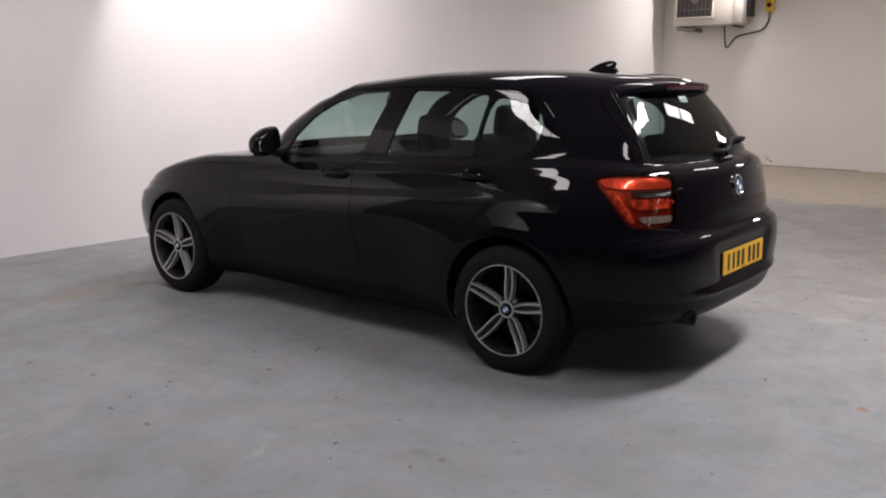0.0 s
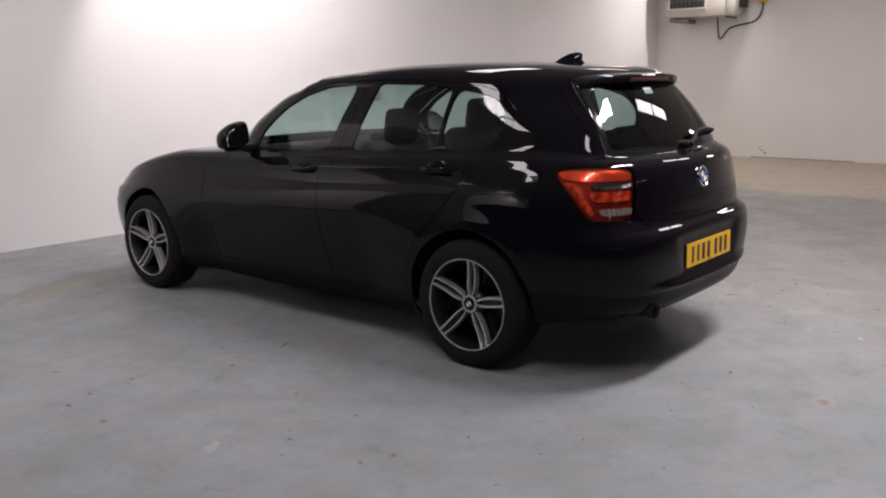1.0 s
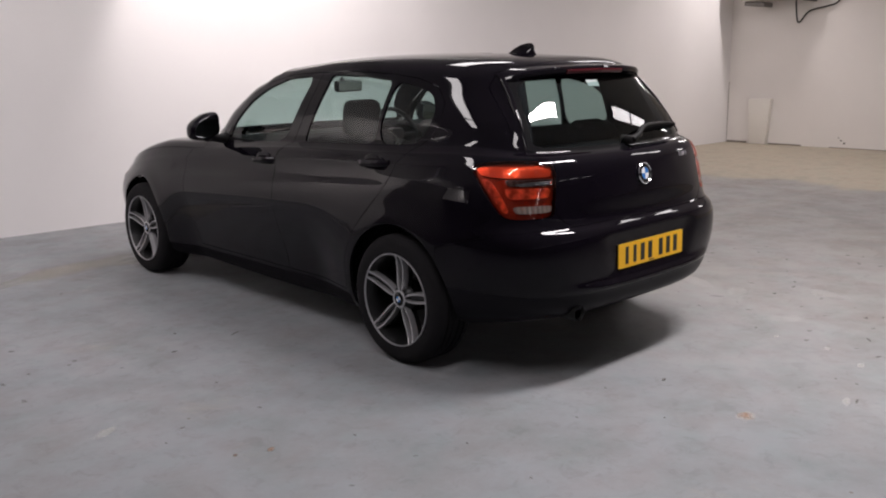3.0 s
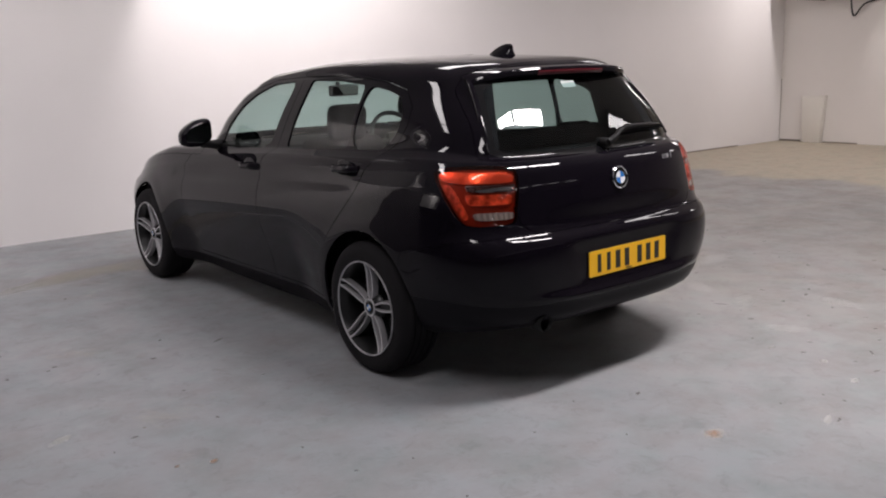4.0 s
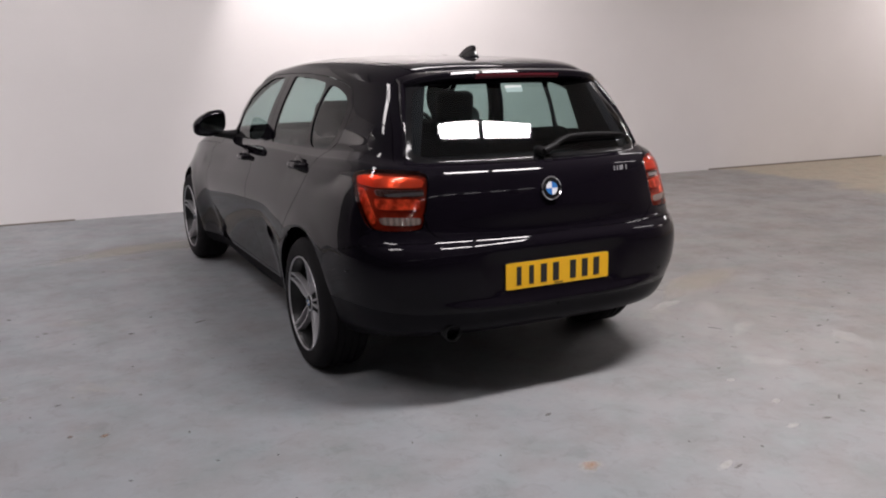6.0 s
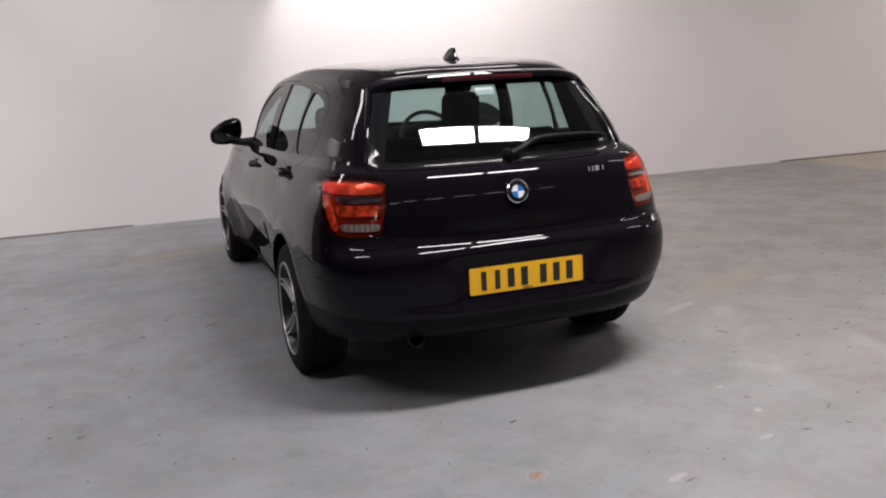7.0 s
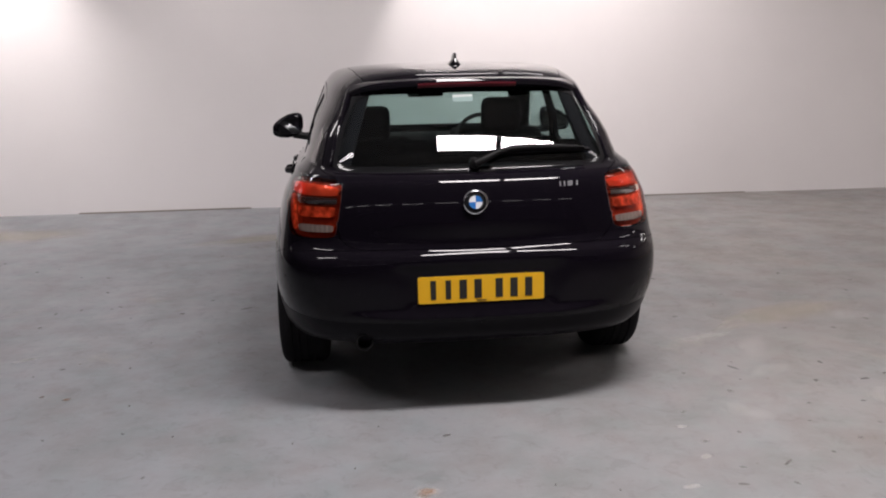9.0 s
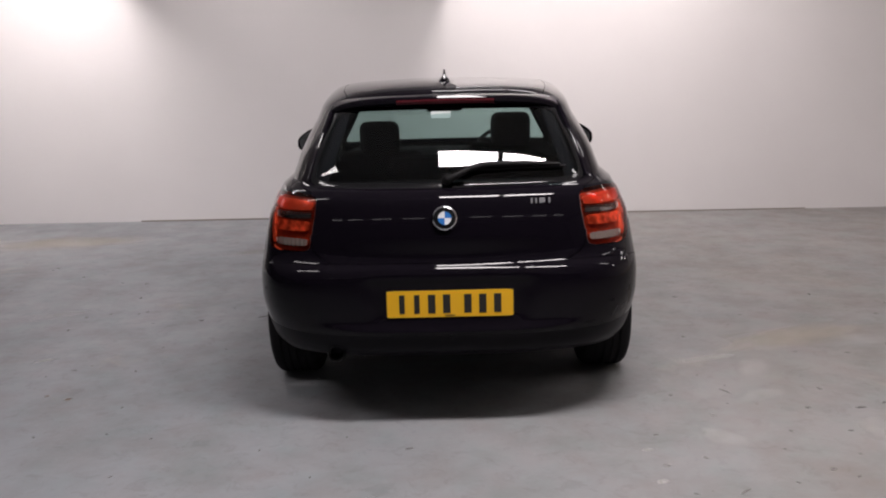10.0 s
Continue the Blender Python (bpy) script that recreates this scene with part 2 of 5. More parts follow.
def thing(name, label, category, at=(0, 0, 0), group="", kind=""):
    ob = new(name)
    ob.empty_display_size = 0.1
    ob.location = at
    return tagged(ob, label, category, group, kind)


def box(sx, sy, sz, at=(0, 0, 0), bevel=0.0, m=None, segments=2):
    bm = bmesh.new()
    bmesh.ops.create_cube(bm, size=1, matrix=Matrix.Diagonal((sx, sy, sz, 1)))
    if bevel:
        bmesh.ops.bevel(bm, geom=bm.edges[:], offset=bevel, segments=segments, profile=0.5, affect="EDGES")
    bmesh.ops.transform(bm, matrix=Matrix.Translation(at) @ (m or Matrix()), verts=bm.verts)
    return bm


def join(*bms):
    """Adds meshes into the first one."""
    first = bms[0]
    for other in bms[1:]:
        me = bpy.data.meshes.new("join")
        other.to_mesh(me)
        other.free()
        first.from_mesh(me)
        bpy.data.meshes.remove(me)
    return first


def lathe(profile, steps=48, axis="X", closed=False):
    """Turns (along, radius) pairs round an axis."""
    bm = bmesh.new()
    rings = []
    for a, r in profile:
        ring = []
        for i in range(steps):
            w = 2 * math.pi * i / steps
            c, s = r * math.cos(w), r * math.sin(w)
            ring.append(bm.verts.new({"X": (a, c, s), "Y": (c, a, s), "Z": (c, s, a)}[axis]))
        rings.append(ring)
    for k in range(len(rings) if closed else len(rings) - 1):
        one, two = rings[k], rings[(k + 1) % len(rings)]
        for i in range(steps):
            j = (i + 1) % steps
            bm.faces.new((one[i], one[j], two[j], two[i]))
    bmesh.ops.recalc_face_normals(bm, faces=bm.faces)
    return bm


def rod(points, radius, sides=8, closed=False):
    """A round bar along points; radius may be a list."""
    pts = [Vector(p) for p in points]
    radii = radius if isinstance(radius, (list, tuple)) else [radius] * len(pts)
    bm = bmesh.new()
    rings = []
    last = len(pts) - 1
    for i, p in enumerate(pts):
        if closed:
            d = pts[(i + 1) % len(pts)] - pts[i - 1]
        else:
            d = pts[min(i + 1, last)] - pts[max(i - 1, 0)]
        q = d.to_track_quat("Z", "Y")
        rings.append([bm.verts.new(p + q @ Vector((radii[i] * math.cos(a), radii[i] * math.sin(a), 0))) for a in (2 * math.pi * k / sides for k in range(sides))])
    for i in range(len(rings) if closed else last):
        one, two = rings[i], rings[(i + 1) % len(rings)]
        for k in range(sides):
            bm.faces.new((one[k], one[(k + 1) % sides], two[(k + 1) % sides], two[k]))
    if not closed:
        bm.faces.new(rings[0][::-1])
        bm.faces.new(rings[-1])
    bmesh.ops.recalc_face_normals(bm, faces=bm.faces)
    return bm


def prism(outline, depth, m=None, bevel=0.0):
    """A flat outline in x, z pushed depth along y."""
    bm = bmesh.new()
    a = [bm.verts.new((x, 0, z)) for x, z in outline]
    b = [bm.verts.new((x, depth, z)) for x, z in outline]
    bm.faces.new(a)
    bm.faces.new(b[::-1])
    n = len(a)
    for i in range(n):
        bm.faces.new((a[i], b[i], b[(i + 1) % n], a[(i + 1) % n]))
    bmesh.ops.recalc_face_normals(bm, faces=bm.faces)
    if bevel:
        bmesh.ops.bevel(bm, geom=[e for e in bm.edges if abs(e.verts[0].co.y - e.verts[1].co.y) < 1e-6], offset=bevel, segments=2, profile=0.5, affect="EDGES")
    if m:
        bmesh.ops.transform(bm, matrix=m, verts=bm.verts)
    return bm


def rounded(points, turns=6, keep=0.5):
    """A closed outline with its corners rounded off."""
    pts = [np.array(p, float) for p in points]
    out = []
    for i, p in enumerate(pts):
        a, b = pts[i - 1], pts[(i + 1) % len(pts)]
        one, two = p + (a - p) * keep, p + (b - p) * keep
        for k in range(turns + 1):
            s = k / turns
            out.append(tuple((1 - s) ** 2 * one + 2 * s * (1 - s) * p + s * s * two))
    return out


PANE, WASH = 40, 110     # watts of each ceiling pane and of each wall light


# ---- the room ----
def slab(name, corners, z0, z1, mat, label, category):
    """An upright prism over a plan outline."""
    bm = bmesh.new()
    low = [bm.verts.new((x, y, z0)) for x, y in corners]
    top = [bm.verts.new((x, y, z1)) for x, y in corners]
    bm.faces.new(low[::-1])
    bm.faces.new(top)
    for i in range(len(low)):
        j = (i + 1) % len(low)
        bm.faces.new((low[i], low[j], top[j], top[i]))
    bmesh.ops.recalc_face_normals(bm, faces=bm.faces)
    return tagged(part(name, bm, mat), label, category, kind="structure")


slab("floor", [(LEFT - 0.3, BEHIND - 0.3), (RIGHT + 0.3, BEHIND - 0.3), (RIGHT + 0.3, 5.3), (LEFT - 0.3, 5.3)], -0.2, 0.0, FLOOR,
     "worn grey painted concrete floor with stains and bare sandy patches", "floor")
slab("wall_north", [(-4.9, wall_y(-4.9)), (RIGHT, wall_y(RIGHT)), (RIGHT, 5.3), (-4.9, 5.3)], 0.0, CEIL, WALL,
     "plain white painted wall washed by lamps from above", "wall")
slab("wall_north_end", [(LEFT, wall_y(LEFT)), (-4.9, wall_y(-4.9)), (-4.9, 5.3), (LEFT, 5.3)], 0.0, CEIL, HALL,
     "unseen wall kept dark so that the car's bright reflection ends there", "wall")
slab("wall_east", [(RIGHT, BEHIND), (RIGHT + 0.3, BEHIND), (RIGHT + 0.3, 5.3), (RIGHT, 5.3)], 0.0, CEIL, GREYWALL,
     "off-white painted wall with an outdoor cooling unit on it", "wall")
slab("wall_west", [(LEFT - 0.3, BEHIND), (LEFT, BEHIND), (LEFT, 5.3), (LEFT - 0.3, 5.3)], 0.0, CEIL, HALL,
     "plain unseen wall kept dark to dim the car's reflections", "wall")
slab("wall_south", [(LEFT - 0.3, BEHIND - 0.3), (RIGHT + 0.3, BEHIND - 0.3), (RIGHT + 0.3, BEHIND), (LEFT - 0.3, BEHIND)], 0.0, CEIL, HALL,
     "plain unseen wall kept dark to dim the car's reflections", "wall")
slab("ceiling", [(LEFT - 0.3, BEHIND - 0.3), (RIGHT + 0.3, BEHIND - 0.3), (RIGHT + 0.3, 5.3), (LEFT - 0.3, 5.3)], CEIL, CEIL + 0.2, CEILING,
     "unseen ceiling, near white to bounce light and brighten reflections", "ceiling")
# a tapered low pier, the dark joints along the floor and a dark line up the corner
bm = bmesh.new()
low = [bm.verts.new(c) for c in ((RIGHT, 3.70, 0), (RIGHT - 0.1, 3.71, 0), (RIGHT - 0.1, 3.99, 0), (RIGHT, 4.0, 0))]
top = [bm.verts.new(c) for c in ((RIGHT, 3.65, 0.74), (RIGHT - 0.07, 3.67, 0.74), (RIGHT - 0.07, 4.05, 0.72), (RIGHT, 4.07, 0.72))]
bm.faces.new(low[::-1])
bm.faces.new(top)
for i in range(4):
    bm.faces.new((low[i], low[(i + 1) % 4], top[(i + 1) % 4], top[i]))
bmesh.ops.recalc_face_normals(bm, faces=bm.faces)
bmesh.ops.bevel(bm, geom=bm.edges[:], offset=0.012, segments=2, profile=0.5, affect="EDGES")
tagged(part("wall_stub", bm, PIER), "low cream painted pier against the wall", "pier", kind="structure")
corner_y = wall_y(RIGHT)
for name, bm, label in (
        ("floor_joint", box(0.012, 0.55, 0.02, (RIGHT - 0.004, 3.42, 0.01)), "dark open joint between wall and floor"),
        ("floor_joint", box(0.010, 1.6, 0.012, (RIGHT - 0.004, 1.9, 0.006)), "dark open joint between wall and floor"),
        ("floor_joint", box(0.016, 0.36, 0.03, (RIGHT - 0.004, corner_y - 0.19, 0.015)), "dark open joint between wall and floor"),
        ("floor_joint", box(1.7, 0.010, 0.012, (-2.35, wall_y(-2.35) - 0.004, 0.006), 0, pose(0, 0, 0, 0, 0, -1.32)), "dark open joint between wall and floor"),
        ("floor_joint", box(2.6, 0.008, 0.009, (2.4, wall_y(2.4) - 0.004, 0.0045), 0, pose(0, 0, 0, 0, 0, -1.32)), "dark open joint between wall and floor"),
        ("floor_joint", box(3.2, 0.012, 0.016, (7.6, wall_y(7.6) - 0.004, 0.008), 0, pose(0, 0, 0, 0, 0, -1.32)), "dark open joint between wall and floor"),
        ("corner_crease", box(0.007, 0.007, 0.95, (RIGHT - 0.002, corner_y - 0.002, 0.52), 0.002), "thin dark line up the corner of the walls")):
    tagged(part(name, bm, JOINT), label, "joint", kind="structure")


def batten():
    """A bare fluorescent tube on a white spine."""
    n = 1.2
    ob = thing("tube_light", "white fluorescent batten with a lit tube below the ceiling", "ceiling light", (0, 0, CEIL), "row of tube lights")
    part("spine", box(n, 0.06, 0.05, (0, 0, -0.03), 0.006), FIXTURE, ob)
    tube = lathe([(-n / 2 + 0.03, 0.0001), (-n / 2 + 0.03, 0.016), (n / 2 - 0.03, 0.016), (n / 2 - 0.03, 0.0001)], 10, "X")
    bmesh.ops.translate(tube, vec=(0, 0, -0.08), verts=tube.verts)
    part("tube", tube, TUBE, ob, "glowing white tube")
    return ob


first = batten()
first.location = (-7.0, -11.5, CEIL)
for i in range(1, 9):
    copy_thing(first, pose(-7.0 + 1.75 * i, -11.5, CEIL))


def panel_light(x, y, watts, turn=0):
    """A hung ceiling light with two bright panes side by side."""
    ob = thing("ceiling_light", "white two-pane ceiling light, reflected in the car or added as fill", "ceiling light", (x, y, CEIL - 0.1), "two-pane ceiling lights")
    ob.rotation_euler = (0, 0, radians(turn))
    part("frame", join(box(1.66, 0.42, 0.05, (0, 0, 0.05), 0.006), box(0.05, 0.38, 0.03, (0, 0, 0.015)), box(1.66, 0.03, 0.06, (0, 0.195, 0.02)), box(1.66, 0.03, 0.06, (0, -0.195, 0.02)), box(0.03, 0.38, 0.06, (0.815, 0, 0.02)), box(0.03, 0.38, 0.06, (-0.815, 0, 0.02))), FIXTURE, ob)
    part("hanger", box(0.3, 0.1, 0.04, (0, 0, 0.08)), FIXTURE, ob)
    for s in (-1, 1):
        lamp("pane_lamp", 0.75, 0.28, watts, pose(x, y, CEIL - 0.1, 0, 0, turn) @ pose(s * 0.41, 0, 0.012))


# rows follow reflections in the car; those from x = 4 are added fill
# each share is tuned to the brightness of floor and walls
for x, y, share in ((0.69, -1.65, 1.5), (0.69, 1.35, 0.25), (-2.65, 1.35, 0.34), (-2.65, -1.6, 0.4),
                    (4.0, -1.5, 0.2), (4.0, 1.35, 0.16), (7.3, 1.35, 0.42), (7.9, -1.6, 0.43)):
    panel_light(x, y, share * PANE)


def wall_fill(edge, side, watts, low, wide, beam=True):
    """Adds an unseen light close before the wall, and a beam cutting it off at x = edge."""
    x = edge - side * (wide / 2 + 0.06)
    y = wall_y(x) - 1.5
    ob = thing("wall_fill_light", "unseen light added to brighten the wall", "ceiling light", (x, y, 3.24), "lights along the wall")
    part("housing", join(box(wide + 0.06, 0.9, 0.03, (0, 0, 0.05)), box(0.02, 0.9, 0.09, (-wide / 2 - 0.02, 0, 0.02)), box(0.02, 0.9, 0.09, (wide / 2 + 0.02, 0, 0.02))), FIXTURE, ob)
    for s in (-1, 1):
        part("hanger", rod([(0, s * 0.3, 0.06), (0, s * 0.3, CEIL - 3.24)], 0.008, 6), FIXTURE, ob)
    lamp("wall_fill_lamp", wide, 0.8, watts, look((x, y, 3.25), (x - side * 0.15, y + 1.0, 2.35)), (1.0, 0.95, 0.89))
    # the beam is added only to shape the light's edge on the wall
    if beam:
        slab("cutoff_beam", [(edge, y - 0.7), (edge + side * 0.08, y - 0.7), (edge + side * 0.08, wall_y(x) - 0.004), (edge, wall_y(x) - 0.004)], low, CEIL - 0.002, CEILING, "unseen beam added to cut off the wall light", "beam")


# added out of view to make the wall's bright patches and fill between them
wall_fill(0.1, -1, 0.42 * WASH, 2.4, 0.32)
wall_fill(1.2, -1, 0.62 * WASH, 2.4, 1.4, False)
wall_fill(-3.2, 1, 0.83 * WASH, 2.4, 1.0)
wall_fill(-1.2, 1, 0.3 * WASH, 2.4, 0.8, False)
wall_fill(-7.4, -1, 0.62 * WASH, 2.38, 1.0)
wall_fill(9.8, 1, 0.5 * WASH, 2.88, 0.14)


def cooling_unit():
    """An outdoor cooling unit on brackets, its face to the room."""
    ob = thing("cooling_unit", "cream outdoor air conditioning unit on wall brackets", "air conditioner", (RIGHT, 3.49, 2.26))
    part("casing", box(0.34, 1.16, 0.74, (-0.3, 0, 0.37), 0.015), CREAM, ob)
    part("fan_opening", box(0.012, 0.60, 0.56, (-0.468, 0.22, 0.42), 0.004), FANDARK, ob, "dark fan opening")
    grille = None
    for i in range(9):
        wire = rod([(-0.487, -0.05 + i * 0.072, 0.16), (-0.487, -0.05 + i * 0.072, 0.68)], 0.0025, 5)
        grille = join(grille, wire) if grille else wire
    for i in range(3):
        grille = join(grille, rod([(-0.485, -0.07, 0.25 + i * 0.17), (-0.485, 0.51, 0.25 + i * 0.17)], 0.003, 5))
    part("fan_grille", grille, FANWIRE, ob)
    bezel = [box(0.03, 0.64, 0.022, (-0.478, 0.22, z), 0.004) for z in (0.13, 0.71)] + [box(0.03, 0.022, 0.60, (-0.478, y, 0.42), 0.004) for y in (-0.09, 0.53)]
    part("fan_bezel", join(*bezel), CREAM, ob, "raised cream rim round the fan")
    part("fan_hub", lathe([(-0.476, 0.07), (-0.482, 0.06), (-0.483, 0.0001)], 24), FANWIRE, ob).location = (0, 0.22, 0.42)
    part("corner_post", box(0.02, 0.13, 0.72, (-0.474, -0.5, 0.37), 0.006), CREAM, ob)
    for z in (0.2, 0.34):
        part("pipe_valve", rod([(-0.3, -0.58, z), (-0.3, -0.64, z)], 0.02, 8), FANWIRE, ob)
    part("side_cover", box(0.2, 0.07, 0.56, (-0.25, -0.63, 0.4), 0.01), PLASTIC, ob, "black pipe cover")
    for y in (-0.42, 0.42):
        part("bracket", box(0.42, 0.035, 0.03, (-0.21, y, -0.02), 0.004), FANWIRE, ob)
    part("drip_tray", box(0.3, 0.34, 0.07, (-0.3, 0.36, -0.05), 0.02, pose(0, 0, 0, 6, 0, 0)), FANWIRE, ob)
    return ob


cooling_unit()
switch = thing("isolator_switch", "yellow isolator switch box on the wall", "switch", (RIGHT, 2.63, 2.46))
part("box", box(0.08, 0.13, 0.2, (-0.04, 0, 0.1), 0.012), SWITCHYELLOW, switch)
part("knob", lathe([(-0.08, 0.0001), (-0.11, 0.03), (-0.08, 0.035)], 16), PLASTIC, switch).location = (0, 0, 0.1)
loop = [(RIGHT - 0.03, 2.63, 2.47), (RIGHT - 0.03, 2.65, 2.3), (RIGHT - 0.04, 2.74, 2.18), (RIGHT - 0.05, 2.89, 2.14), (RIGHT - 0.06, 3.14, 2.08), (RIGHT - 0.08, 3.27, 1.92), (RIGHT - 0.1, 3.31, 2.0), (RIGHT - 0.12, 3.33, 2.26)]
smooth = []
for i in range(len(loop) - 1):
    p0, p1, p2, p3 = (Vector(loop[min(max(i + k, 0), len(loop) - 1)]) for k in (-1, 0, 1, 2))
    for k in range(6):
        t = k / 6
        smooth.append(0.5 * (2 * p1 + (p2 - p0) * t + (2 * p0 - 5 * p1 + 4 * p2 - p3) * t * t + (3 * p1 - p0 - 3 * p2 + p3) * t**3))
smooth.append(Vector(loop[-1]))
tagged(part("power_cable", rod(smooth, 0.013, 8), CABLE), "black power cable drooping below the cooling unit", "cable")


# ---- the car: body surface ----
# The car stands with its rear axle on the origin, its nose along +y. Its skin is a stack of plan outlines, each a
# superellipse with its own ends, width and height line, joined by smooth curves from the sill to the roof's middle.
MID = 1.2
HUB, TYRE = 0.309, 0.309
REAR_AXLE, FRONT_AXLE = -0.02, 2.64


def keyed(keys):
    """A smooth curve through (position, value) pairs."""
    xs, ys = (np.array(c, float) for c in zip(*keys))
    slope = np.gradient(ys, xs) if len(xs) > 2 else np.full(len(xs), (ys[-1] - ys[0]) / (xs[-1] - xs[0]))

    def value(q):
        q = np.clip(q, xs[0], xs[-1])
        k = np.clip(np.searchsorted(xs, q) - 1, 0, len(xs) - 2)
        h = xs[k + 1] - xs[k]
        s = (q - xs[k]) / h
        return ((2 * s**3 - 3 * s**2 + 1) * ys[k] + (s**3 - 2 * s**2 + s) * h * slope[k] + (-2 * s**3 + 3 * s**2) * ys[k + 1] + (s**3 - s**2) * h * slope[k + 1])
    return value


REAR_STEPS, FRONT_STEPS = 230, 190


def outline(width, rear, front, height, k=0.05, p=4.0, q=12.0, pf=3.0, qf=8.0, bow=0.0):
    """Half a plan outline from the rear's middle round to the front's, evenly stepped along each half."""
    pts = []
    for ends, a, b, count in ((rear - MID, p, q, REAR_STEPS), (front - MID, pf, qf, FRONT_STEPS)):
        w = np.linspace(0, 1, 4001)
        w = np.concatenate([w[w < 0.5] ** 2 * 2, 1 - (1 - w[w >= 0.5]) ** 2 * 2])
        ang = w * math.pi / 2
        x = width * np.sin(ang) ** (2 / a)
        y = MID + ends * np.cos(ang).clip(0) ** (2 / b)
        # refine where a step is long
        s = np.concatenate([[0], np.cumsum(np.hypot(np.diff(x), np.diff(y)))])
        even = np.linspace(0, s[-1], count + 1)
        pts.append((np.interp(even, s, x), np.interp(even, s, y)))
    (xr, yr), (xf, yf) = pts
    x = np.concatenate([xr, xf[::-1][1:]])
    y = np.concatenate([yr, yf[::-1][1:]])
    z = keyed(height)(y)
    x = x * (1 - k * np.clip((0.7 - y) / 1.4, 0, 1) ** 2 - 0.07 * np.clip((y - 2.2) / 1.2, 0, 1) ** 2)  # narrows towards both ends
    y = y + bow * x**2 * np.clip((MID - y) / (MID - rear), 0, 1) ** 8  # the tail is bowed
    return np.stack([x, y, z], 1)


